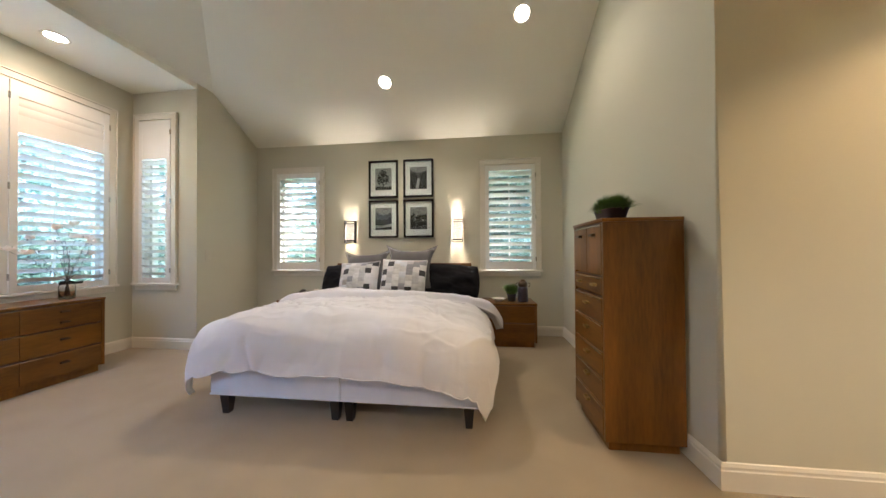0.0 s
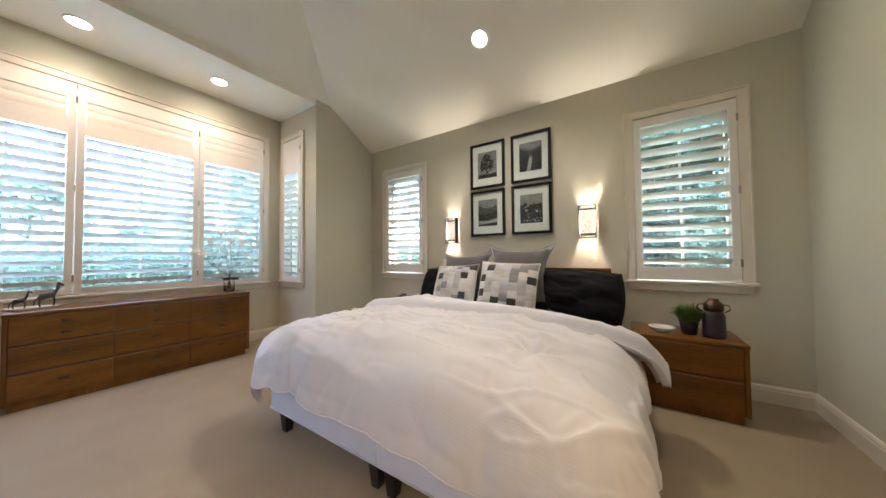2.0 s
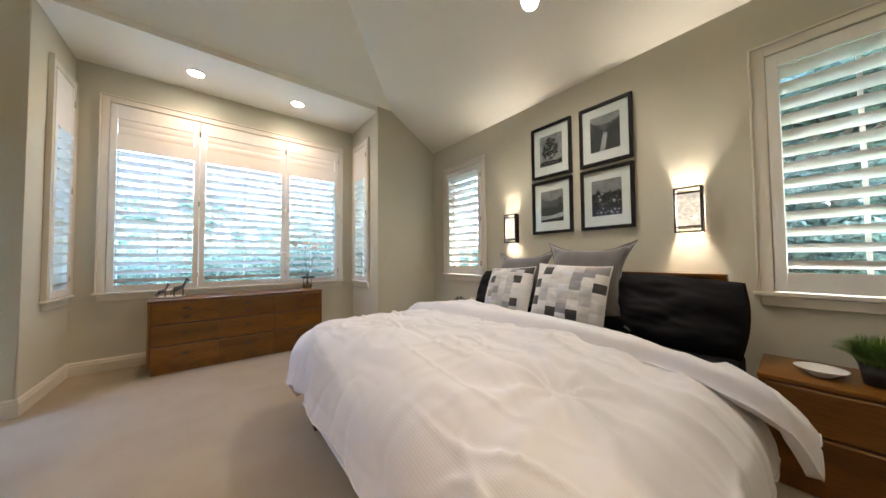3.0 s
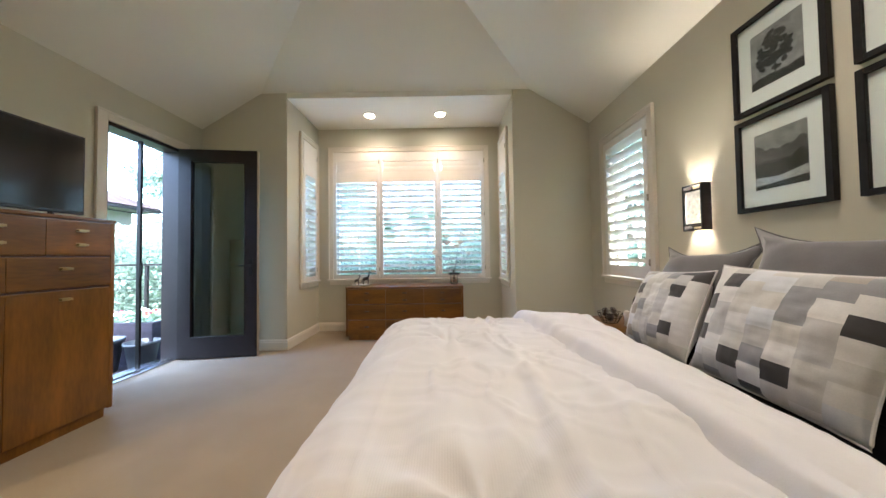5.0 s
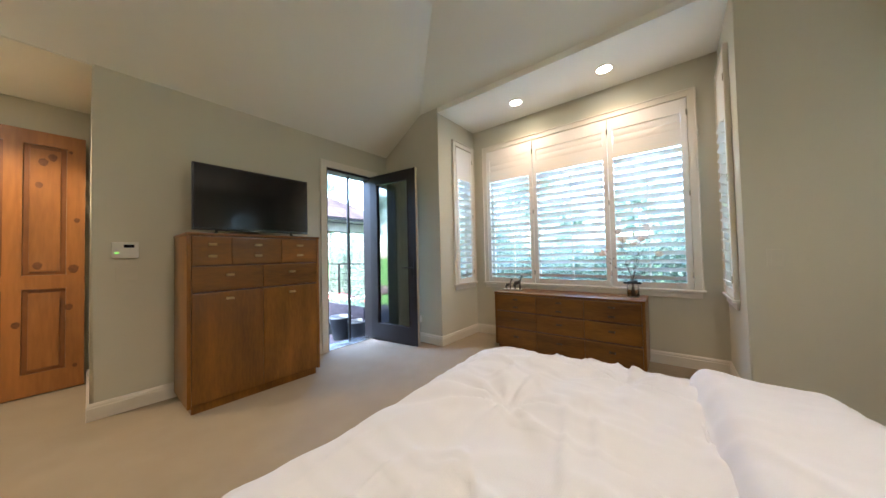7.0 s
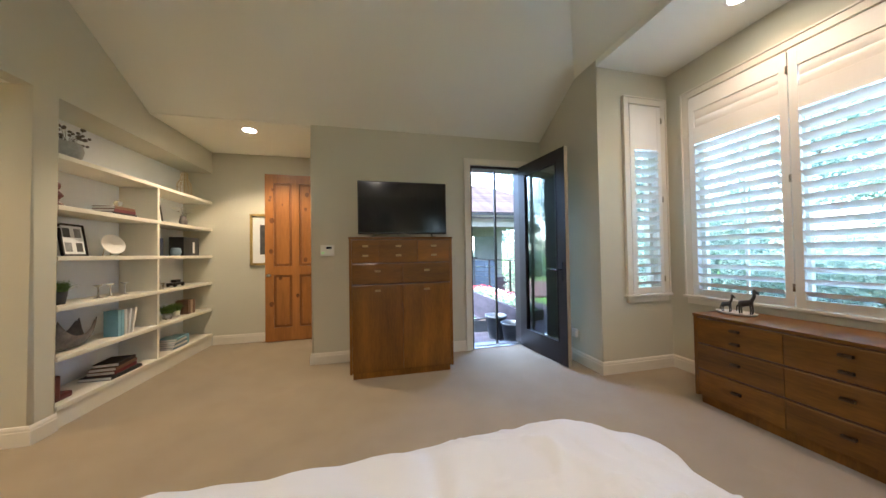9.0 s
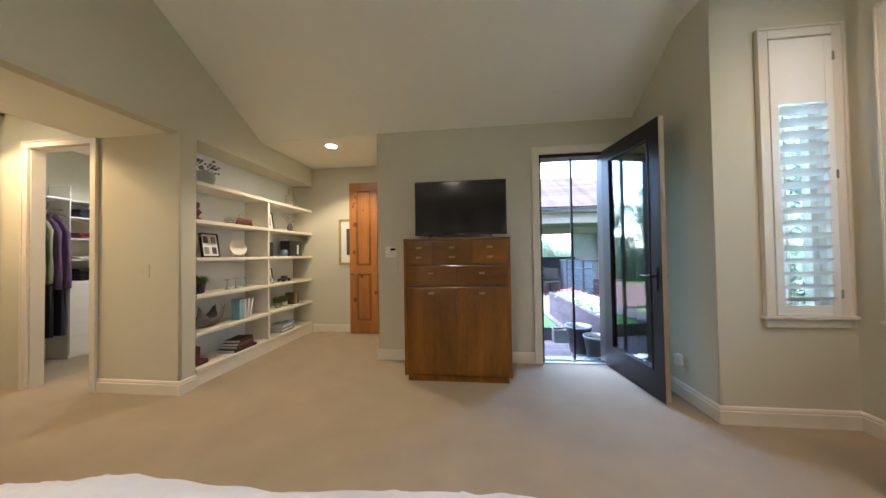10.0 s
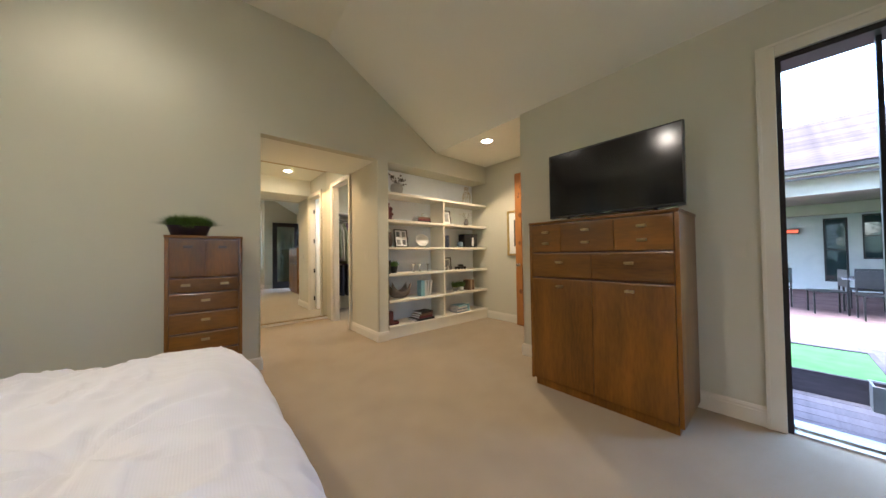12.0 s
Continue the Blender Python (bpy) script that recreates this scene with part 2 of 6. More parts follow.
wall("wall_north", "y", YN, T, XW - T, XE + T, -0.1, 3.0, [(-2.80, -2.11, 0.90, 2.38), (0.35, 1.04, 0.90, 2.38)])
wall("wall_west", "x", XW, -T, YA1 + 0.2, YN, -0.1, 3.5)
wall("wall_west", "x", XW, -T, YS - T, YA0 - 0.2, -0.1, 3.5)
wall("wall_alcove_north", "y", YA1, 0.2, XB - T, XW, -0.1, 3.4, [(-3.93, -3.48, 0.80, 2.82)], round_at=[(XW, YA1), (XW, YA1 + 0.2)][:1])
wall("wall_alcove_south", "y", YA0, -0.2, XB - T, XW, -0.1, 3.4, [(-3.93, -3.52, 0.80, 2.82)], round_at=[(XW, YA0)])
wall("wall_alcove_west", "x", XB, -T, YA0, YA1, -0.1, 3.3, [(1.96, 4.33, 0.80, 2.80)])
wall("wall_south", "y", YS, -T, XW, -0.17, -0.1, 3.0, [(-2.86, -2.12, -0.1, 2.42)], round_at=[(-0.17, YS)])
wall("wall_hall_west", "x", -0.17, -T, -0.55, YS - T, -0.1, 3.0)
wall("wall_hall_south", "y", -0.55, -T, -0.37, 2.1, -0.1, 3.0)
wall("wall_east", "x", XE, 0.12, -0.55, YN, -0.1, 3.95, [(YA0 - 0.055, 3.015, -0.1, 2.475), (-0.55, 1.50, -0.1, 2.475)],
     round_at=[(XE, 3.015), (XE, 1.665), (XE, 1.50)])
# vestibule behind the opening
wall("wall_vestibule_north", "y", 3.015, T, XE + 0.12, 3.65, -0.1, 3.0)
wall("wall_vestibule_south", "y", 1.665, -0.10, XE + 0.12, 3.65, -0.1, 3.0, [(2.36, 3.10, -0.1, 2.42)])
wall("wall_vestibule_east", "x", 3.50, T, 1.665, 3.015, -0.1, 3.0)
# shelf niche and closet
wall("wall_niche_back", "x", 1.76, 0.10, -0.55, 1.50, -0.1, 3.0, material=SHELFB)
wall("wall_closet_south", "y", -0.60, -T, 1.86, 4.6, -0.1, 3.0)
# next two are unseen, added to stop daylight leaking into the closet
wall("wall_closet_north", "y", 1.515, T, 3.65, 4.4, -0.1, 3.0)
wall("wall_closet_west", "x", 1.86, 0.02, 1.50, 1.515, -0.1, 3.0)
wall("wall_closet_east", "x", 4.2, T, -0.6, 1.515, -0.1, 3.0)


def slab(name, x0, x1, y0, y1, z0, z1, material, kind="structure"):
    return tagged(part(name, B(x0, x1, y0, y1, z0, z1), material), kind=kind)


slab("floor", XW - T, 4.6, YS - T, YN + T, -0.12, 0.0, CARPET)
slab("floor", XB - T, XW - T, YA0 - T, YA1 + T, -0.12, 0.0, CARPET)
slab("floor", -0.37, 4.6, -0.8, YS - T, -0.12, 0.0, CARPET)
slab("ceiling_alcove", XB - T, XW, YA0 + 0.001, YA1 - 0.001, ZA, ZA + 0.15, CEIL)
slab("ceiling_hall", -0.4, 2.1, -0.8, YS - 0.005, ZH, ZH + 0.1, CEIL)
slab("ceiling_soffit", XE + 0.12, 2.40, 1.665, 3.015, 2.475, 3.0, CEIL)
slab("ceiling_vestibule", 2.40, 3.7, 1.665, 3.015, 2.80, 3.0, CEIL)
slab("ceiling_closet", 1.86, 4.4, -0.8, 1.515, 2.80, 2.95, CEIL)
slab("ceiling_niche", XE + 0.12, 1.76, -0.55, 1.50, 2.48, 2.60, WALL)


def vault():
    s, n, w = 0.60, 0.60, 0.72
    yS0, xw0, z0w = YS - 0.005, XW, 3.24
    yf0, yf1, xf = YS + (ZF - ZE) / s, YN - (ZF - ZE) / n, xw0 + (ZF - z0w) / w
    ya, yb = YS + (z0w - ZE) / s, YN - (z0w - ZE) / n
    bm = bmesh.new()
    V = lambda x, y, z: bm.verts.new((x, y, z))
    xe, d = XE + 0.06, 0.1
    fs = V(xf, yf0, ZF); fn = V(xf, yf1, ZF); es = V(xe, yf0, ZF); en = V(xe, yf1, ZF)
    ws = V(xw0, ya, z0w); wn_ = V(xw0, yb, z0w)
    s0 = V(xw0, yS0, ZE); s1 = V(xe, yS0, ZE); n0 = V(xw0, YN + d, ZE - d * n); n1 = V(xe, YN + d, ZE - d * n)
    for f in ((fs, es, en, fn), (s0, s1, es, fs, ws), (n0, wn_, fn, en, n1), (ws, fs, fn, wn_)):
        bm.faces.new(f)
    top = bmesh.ops.extrude_face_region(bm, geom=list(bm.faces))
    for v in [g for g in top["geom"] if isinstance(g, bmesh.types.BMVert)]:
        v.co.z += 0.12
    tagged(part("ceiling", bm, CEIL), kind="structure")


vault()


# ---- baseboards ----
def baseboard(path, h=0.13):
    """A moulded board along plan points; the room lies on the left of the way."""
    prof = [(0, 0), (0.016, 0), (0.016, h * 0.72), (0.012, h * 0.76), (0.012, h * 0.86), (0.006, h * 0.97), (0, h)]
    bm = bmesh.new()
    pts = [Vector(p) for p in path]
    cols = []
    for k, p in enumerate(pts):
        a = (p - pts[k - 1]).normalized() if k else (pts[1] - p).normalized()
        b = (pts[k + 1] - p).normalized() if k < len(pts) - 1 else a
        na, nb = Vector((-a.y, a.x)), Vector((-b.y, b.x))
        m = (na + nb).normalized()
        m = m / max(0.3, m.dot(na))
        cols.append([bm.verts.new((p.x + m.x * o, p.y + m.y * o, z)) for o, z in prof])
    for a, b in zip(cols, cols[1:]):
        for i in range(len(prof) - 1):
            bm.faces.new((a[i], b[i], b[i + 1], a[i + 1]))
    for c in (cols[0], cols[-1]):
        bm.faces.new(c)
    tagged(part("baseboard", bm, TRIM), kind="structure")


baseboard([(-2.05, YS), (-0.17, YS), (-0.17, -0.53)])
baseboard([(-0.17, -0.55), (1.39, -0.55)])
baseboard([(XE, YN), (XW, YN), (XW, YA1), (XB, YA1), (XB, YA0), (XW, YA0), (XW, YS), (-2.95, YS)])
baseboard([(3.3, 3.015), (XE, 3.015), (XE, YN)])
baseboard([(XE, 1.51), (XE, 1.665), (2.37, 1.665)])


# ---- shuttered windows ----
def louvre_mesh(w, depth=0.085, thick=0.011):
    bm = bmesh.new()
    n = 8
    pts = [(depth / 2 * math.cos(2 * math.pi * i / n), thick / 2 * math.sin(2 * math.pi * i / n)) for i in range(n)]
    a = [bm.verts.new((0, y, z)) for y, z in pts]
    b = [bm.verts.new((w, y, z)) for y, z in pts]
    for i in range(n):
        bm.faces.new((a[i], a[(i + 1) % n], b[(i + 1) % n], b[i]))
    bm.faces.new(a), bm.faces.new(b)
    return bm


def shutter_panel(win, x0, x1, z0, z1, banks, stile=0.05, pitch=0.0905):
    """banks: (z0, z1, tilt) in which louvres sit. Lies from y 0.0 to 0.03."""
    bm = bmesh.new()
    box(bm, x0, x0 + stile, 0.0, 0.03, z0, z1, 0.002)
    box(bm, x1 - stile, x1, 0.0, 0.03, z0, z1, 0.002)
    edges = [z0] + [v for b in banks for v in b[:2]] + [z1]
    for a, b in zip(edges[::2], edges[1::2]):
        if b - a > 0.005:
            box(bm, x0 + stile, x1 - stile, 0.002, 0.028, a, b)
    p = part("shutter_panel", bm, SHUT, win)
    w = x1 - x0 - 2 * stile - 0.006
    first = None
    for a, b, tilt in banks:
        count = max(1, round((b - a) / pitch))
        step = (b - a) / count
        for i in range(count):
            loc, rot = (x0 + stile + 0.003, 0.015, a + step * (i + 0.5)), (radians(tilt), 0, 0)
            if first is None:
                first = part("louvre", louvre_mesh(w), SHUT, p, smooth=True)
                first.location, first.rotation_euler = loc, rot
            else:
                again(first, loc, rot)
    for hz in (z0 + 0.15, (z0 + z1) / 2, z1 - 0.15):
        part("hinge", B(x0 - 0.008, x0 + 0.006, 0.022, 0.036, hz - 0.03, hz + 0.03), CHROME, p, "small metal hinge")
    return p


def shuttered_window(name, label, x, y, turn, w, z0, z1, panels, tops, tilt, casing=0.06, sash=True):
    """x, y: the middle of the opening on the wall's room face; local +y points into the room."""
    e = thing(name, label, "window", x, y, 0, turn)
    e["kind"] = "structure"
    h = w / 2
    bm = bmesh.new()
    for a, b, c, d in ((-h - casing, -h, z0, z1 + casing), (h, h + casing, z0, z1 + casing), (-h, h, z1, z1 + casing)):
        box(bm, a, b, 0.002, 0.026, c, d, 0.003)
    for a, b, c, d in ((-h - casing - 0.012, -h - casing, z0, z1 + casing + 0.012), (h + casing, h + casing + 0.012, z0, z1 + casing + 0.012), (-h - casing, h + casing, z1 + casing, z1 + casing + 0.014)):
        box(bm, a, b, 0.002, 0.036, c, d, 0.003)
    # lining of the opening
    for a, b, c, d in ((-h, -h + 0.012, z0, z1), (h - 0.012, h, z0, z1), (-h + 0.012, h - 0.012, z1 - 0.012, z1)):
        box(bm, a, b, -0.14, 0.002, c, d)
    part("window_frame", bm, TRIM, e)
    bm = bmesh.new()
    box(bm, -h - casing - 0.03, h + casing + 0.03, -0.14, 0.045, z0 - 0.024, z0, 0.006)
    box(bm, -h - casing, h + casing, 0.002, 0.02, z0 - 0.085, z0 - 0.028, 0.004)
    part("window_sill", bm, TRIM, e)
    for a, b in panels:
        shutter_panel(e, a, b, z0 + 0.006, z1 - 0.016, tops, 0.05, tilt)
    # sash behind the shutters
    bm = bmesh.new()
    for a, b, c, d in ((-h + 0.012, -h + 0.055, z0, z1), (h - 0.055, h - 0.012, z0, z1), (-h + 0.055, h - 0.055, z0, z0 + 0.05), (-h + 0.055, h - 0.055, z1 - 0.06, z1 - 0.012)):
        box(bm, a, b, -0.13, -0.085, c, d)
    for (a, b), (c, d) in zip(panels, panels[1:]):
        box(bm, (b + c) / 2 - 0.035, (b + c) / 2 + 0.035, -0.13, -0.085, z0 + 0.05, z1 - 0.06)
    part("sash", bm, TRIM, e)
    for a, b in panels:
        part("glazing_bar", B((a + b) / 2 - 0.009, (a + b) / 2 + 0.009, -0.125, -0.1, z0 + 0.05, z1 - 0.06), TRIM, e)
    for a, b in panels:
        g = part("pane", B(max(a, -h + 0.05), min(b, h - 0.05), -0.112, -0.107, z0 + 0.045, z1 - 0.055), HAZED, e)
        g.visible_shadow = False
    return e


ym = (1.96 + 4.33) / 2
shuttered_window("window_bay", "wide three-panel white plantation shutter window, louvres open, upper louvres closed", XB, ym, -90, 2.37, 0.80, 2.80,
                 [(-1.18, -0.462), (-0.455, 0.455), (0.462, 1.18)][::1], [(0.87, 2.31, 31), (2.475, 2.642, 87)], 0.0905)
for nm, yy, turn, xm, w in (("window_alcove_south", YA0, 0, -3.725, 0.41), ("window_alcove_north", YA1, 180, -3.705, 0.45)):
    shuttered_window(nm, "tall narrow white plantation shutter window in the alcove", xm, yy, turn, w, 0.80, 2.82, [(-w / 2 + 0.004, w / 2 - 0.004)],
                     [(0.87, 2.33, 27)], 0.0905)
for nm, xm in (("window_north_west", -2.455), ("window_north_east", 0.695)):
    shuttered_window(nm, "white plantation shutter window beside the bed with open louvres", xm, YN, 180, 0.69, 0.90, 2.38, [(-0.341, 0.341)],
                     [(1.02, 2.29, 34)], 0.098)


# ---- balcony door ----
def casing(name, x0, x1, y, z1, w=0.085, face=1, mat_=TRIM, axis="y"):
    bm = bmesh.new()
    a, b = (y + 0.002 * face, y + 0.024 * face)
    for p, q, r, s in ((x0 - w, x0, 0, z1 + w), (x1, x1 + w, 0, z1 + w), (x0, x1, z1, z1 + w)):
        box(bm, p, q, min(a, b), max(a, b), r, s, 0.004)
    a, b = (y + 0.024 * face, y + 0.03 * face)
    for p, q, r, s in ((x0 - w, x0 - w + 0.018, 0, z1 + w), (x1 + w - 0.018, x1 + w, 0, z1 + w), (x0 - w + 0.018, x1 + w - 0.018, z1 + w - 0.018, z1 + w)):
        box(bm, p, q, min(a, b), max(a, b), r, s, 0.002)
    return tagged(part(name, bm, mat_), kind="structure")


casing("trim", -2.86, -2.12, YS, 2.42)
e = thing("door_frame", "dark painted frame of the balcony door in its opening", "door frame", -2.49, YS, 0)
e["kind"] = "structure"
bm = bmesh.new()
for a, b, c, d in ((-0.37, -0.345, 0.0, 2.42), (0.345, 0.37, 0.0, 2.42), (-0.345, 0.345, 2.385, 2.42)):
    box(bm, a, b, -0.19, -0.003, c, d)
part("jamb", bm, DARKDOOR, e)
bm = bmesh.new()
box(bm, -0.345, 0.345, -0.22, 0.0, -0.02, 0.018, 0.004)
box(bm, -0.345, 0.345, -0.09, -0.06, 0.018, 0.03)
part("threshold", bm, CHROME, e, "metal threshold")

e = thing("screen_door", "thin black retractable screen frame, half across the balcony doorway", "screen door", -2.505, 0.545, 0)
bm = bmesh.new()
box(bm, -0.011, 0.011, -0.02, 0.02, 0.03, 2.38, 0.003)
part("stile", bm, BLACKM, e)
part("pull", B(-0.006, 0.006, 0.02, 0.032, 0.98, 1.12), BLACKM, e)


EDGEW = mat("bare_door_edge", (0.36, 0.30, 0.21), 0.6, var=0.15, scale=9, stretch=(1, 1, 0.15))


def glazed_door():
    e = thing("balcony_door", "open dark-painted door with one tall glass pane, pale edge", "door", -2.85, 0.655, 0.012, 97)
    w, h, t = 0.845, 2.40, 0.045
    bm = bmesh.new()
    st = 0.125
    for a, b, c, d in ((0, st, 0, h), (w - st, w, 0, h), (st, w - st, 0, 0.23), (st, w - st, h - 0.13, h)):
        box(bm, a, b, -t, 0, c, d)
    part("leaf", bm, DARKDOOR, e)
    bm = bmesh.new()
    for a, b, c, d in ((st, st + 0.014, 0.23, h - 0.13), (w - st - 0.014, w - st, 0.23, h - 0.13), (st + 0.014, w - st - 0.014, 0.23, 0.244), (st + 0.014, w - st - 0.014, h - 0.144, h - 0.13)):
        box(bm, a, b, -t - 0.006, 0.006, c, d, 0.002)
    part("glazing_bead", bm, DARKDOOR, e)
    part("pane", B(st + 0.01, w - st - 0.01, -0.027, -0.019, 0.24, h - 0.14), DOORPANE, e)
    part("edge", B(w, w + 0.004, -t + 0.002, -0.002, 0.002, h - 0.002), EDGEW, e, "unpainted pale door edge")
    for s in (1, -1):
        bm = bmesh.new()
        y = 0.0 if s > 0 else -t
        box(bm, w - 0.085, w - 0.045, *sorted((y, y + s * 0.008)), 0.93, 1.13, 0.003)
        tube(bm, [(w - 0.065, y + s * 0.008, 1.05), (w - 0.065, y + s * 0.05, 1.05), (w - 0.075, y + s * 0.055, 1.05), (w - 0.175, y + s * 0.055, 1.05)], 0.009, segs=8)
        part("door_handle", bm, BLACKM, e, "black lever handle")
    for z in (0.25, 1.2, 2.15):
        bm = bmesh.new()
        lathe(bm, [(0.008, z - 0.05), (0.008, z + 0.05)], 8, -0.008, 0.004)
        part("hinge", bm, BLACKM, e)


glazed_door()


# darker alder for the grooves: their shade is put into the colour
ALDER_SHADED = mat("dark_stained_alder", (0.20, 0.075, 0.018), 0.4, var=0.3, scale=6, stretch=(1, 1, 0.15))


# ---- entry door leaf of knotty alder ----
def panel_door(name, label, w, h, x, y, rz, m, knots=True, gm=None):
    e = thing(name, label, "door", x, y, 0.012, rz)
    t = 0.042
    bm = bmesh.new()
    st, mid = 0.115, w / 2
    zs = (0.2, 0.97, 1.10, h - 0.13)
    for a, b, c, d in ((0, st, 0, h), (w - st, w, 0, h), (st, w - st, 0, zs[0]), (st, w - st, zs[1], zs[2]), (st, w - st, zs[3], h), (mid - 0.05, mid + 0.05, zs[0], zs[1]), (mid - 0.05, mid + 0.05, zs[2], zs[3])):
        box(bm, a, b, -t, 0, c, d)
    part("leaf", bm, m, e)
    for a, b in ((st, mid - 0.05), (mid + 0.05, w - st)):
        for c, d in ((zs[0], zs[1]), (zs[2], zs[3])):
            bm = bmesh.new()
            box(bm, a + 0.035, b - 0.035, -t + 0.004, -0.004, c + 0.035, d - 0.035, 0.004)
            part("panel", bm, m, e)
            part("groove", B(a + 0.001, b - 0.001, -t + 0.016, -0.016, c + 0.001, d - 0.001), gm or m, e, "recessed groove round the panel, shade coloured in on the alder door")
    if knots:
        rnd = random.Random(5)
        bm = bmesh.new()
        for _ in range(26):
            kx, kz, r = rnd.uniform(0.05, w - 0.05), rnd.uniform(0.1, h - 0.1), rnd.uniform(0.012, 0.036)
            inside = (st < kx < mid - 0.05 or mid + 0.05 < kx < w - st) and not zs[1] < kz < zs[2]
            y0 = -0.0035 if inside else 0.0005
            if inside and not (st + 0.06 < kx < mid - 0.11 or mid + 0.11 < kx < w - st - 0.06):
                continue
            vs = [bm.verts.new((kx + r * math.cos(k * 0.9) * (1 + 0.2 * math.sin(3 * k)), y0, kz + 1.3 * r * math.sin(k * 0.9))) for k in range(7)]
            bm.faces.new(vs)
        part("knots", bm, KNOT, e, "dark knots in the wood")
    return e


d = panel_door("entry_door", "open knotty alder door with four raised panels and a nickel knob", 0.82, 2.46, -0.14, -0.46, 2, ALDER, gm=ALDER_SHADED)
bm = bmesh.new()
lathe(bm, [(0.0, 0.0), (0.026, 0.002), (0.026, 0.008), (0.011, 0.012), (0.011, 0.035), (0.026, 0.045), (0.028, 0.058), (0.018, 0.07), (0.0, 0.072)], 16, cap=False)
k = part("door_knob", bm, CHROME, d, "round nickel knob", smooth="all")
k.location, k.rotation_euler = (0.76, 0, 0.97), (radians(-90), 0, 0)

# ---- closet doorway with its folded-back white door ----
casing("trim", 2.36, 3.10, 1.665, 2.42, 0.07)
for a, b, c, d in ((2.36, 2.372, 0, 2.42), (3.088, 3.10, 0, 2.42), (2.372, 3.088, 2.408, 2.42)):
    tagged(part("trim", B(a, b, 1.566, 1.665, c, d), TRIM), kind="structure")
d = panel_door("closet_door", "white panelled closet door standing open", 0.70, 2.39, 2.405, 1.555, -90, SHUT, knots=False)
for z in (0.25, 0.85, 1.5, 2.15):
    tagged(part("door_hinge", B(2.3725, 2.378, 1.57, 1.60, z - 0.045, z + 0.045), BLACKM), "black door hinge on the closet jamb", "hinge", "closet hinges")

# ---- mirror wall of the vestibule ----
e = thing("mirror_door", "floor-to-ceiling sliding mirror doors with a thin metal track", "mirror", 3.45, 2.33, 0)
part("mirror_glass", B(-0.005, 0.0, -0.66, 0.68, 0.055, 2.76), MIRROR, e)
bm = bmesh.new()
box(bm, -0.03, 0.045, -0.66, 0.68, 0.0, 0.036, 0.003)
part("curb", bm, TRIM, e)
part("track", B(-0.015, 0.02, -0.66, 0.68, 0.038, 0.053), BRASS, e)
bm = bmesh.new()
box(bm, -0.03, 0.045, -0.66, 0.68, 2.765, 2.795)
part("head_track", bm, BRASS, e)


# ---- recessed lamps ----
def downlight(x, y, z, slope=(0, 0), group="recessed ceiling lamps"):
    e = thing("recessed_lamp", "round white recessed ceiling lamp, lit", "ceiling lamp", x, y, z, 0, group)
    e.rotation_euler = (slope[0], slope[1], 0)
    bm = bmesh.new()
    lathe(bm, [(0.068, -0.002), (0.071, -0.007), (0.085, -0.006), (0.092, -0.001), (0.092, 0.0), (0.068, 0.0)], 28, cap=False)
    part("ring", bm, SHUT, e, smooth="all")
    bm = bmesh.new()
    lathe(bm, [(0.0, -0.0035), (0.067, -0.003)], 28, cap=False)
    part("bulb", bm, LAMP, e)


n_slope = math.atan(0.60)
for x, y in ((-3.62, 3.66), (-3.62, 2.65)):
    downlight(x, y, ZA)
    spot(x, y, ZA - 0.02, 1.7, 150, 1.0, tone=(1.0, 0.62, 0.38))
for x, y in ((-0.864, 4.817), (0.69, 4.34)):
    z = ZE + 0.6 * (YN - y)
    downlight(x, y, z, (-n_slope, 0))
    spot(x, y - 0.01, z - 0.03, 5.0 if x < 0 else 2.0, 140, 0.9, size=0.14, direction=(0, -0.25, -1))
downlight(0.56, 0.38, ZH)
spot(0.56, 0.38, ZH - 0.02, 4.9, 130, 0.4, tone=(1.0, 0.73, 0.45))
downlight(2.97, 2.23, 2.80)
# unseen closet lamp and its spot, added to brighten the closet
downlight(3.1, 0.7, 2.80)
spot(3.1, 0.7, 2.78, 3.0, 140, 0.5, tone=(1.0, 0.9, 0.8))
spot(2.97, 2.23, 2.78, 4.2, 130, 0.3, tone=(1.0, 0.62, 0.30))


# ---- wall sconces ----
def sconce():
    e = thing("wall_sconce", "black-framed wall lamp with crinkled glass, lit", "wall lamp", -1.62, YN, 1.46, 180, "sconces beside the bed")
    bm = bmesh.new()
    for x in (-0.08, 0.068):
        box(bm, x, x + 0.012, 0.002, 0.072, -0.165, 0.165, 0.002)
    for z in (-0.165, -0.128, 0.116, 0.153):
        box(bm, -0.068, 0.068, 0.060, 0.072, z, z + 0.012)
    for z in (-0.135, 0.123):
        box(bm, -0.068, 0.068, 0.002, 0.014, z, z + 0.012)
    part("frame", bm, BLACKM, e)
    bm = bmesh.new()
    n, m = 10, 20
    g = [[bm.verts.new((-0.066 + 0.132 * i / n, 0.056 + 0.003 * noise.noise(Vector((i * 0.9, j * 1.1, 1.3))), -0.118 + 0.236 * j / m)) for i in range(n + 1)] for j in range(m + 1)]
    for j in range(m):
        for i in range(n):
            bm.faces.new((g[j][i], g[j][i + 1], g[j + 1][i + 1], g[j + 1][i]))
    part("shade", bm, SCONCE, e, "glowing crinkled glass shade")
    return e


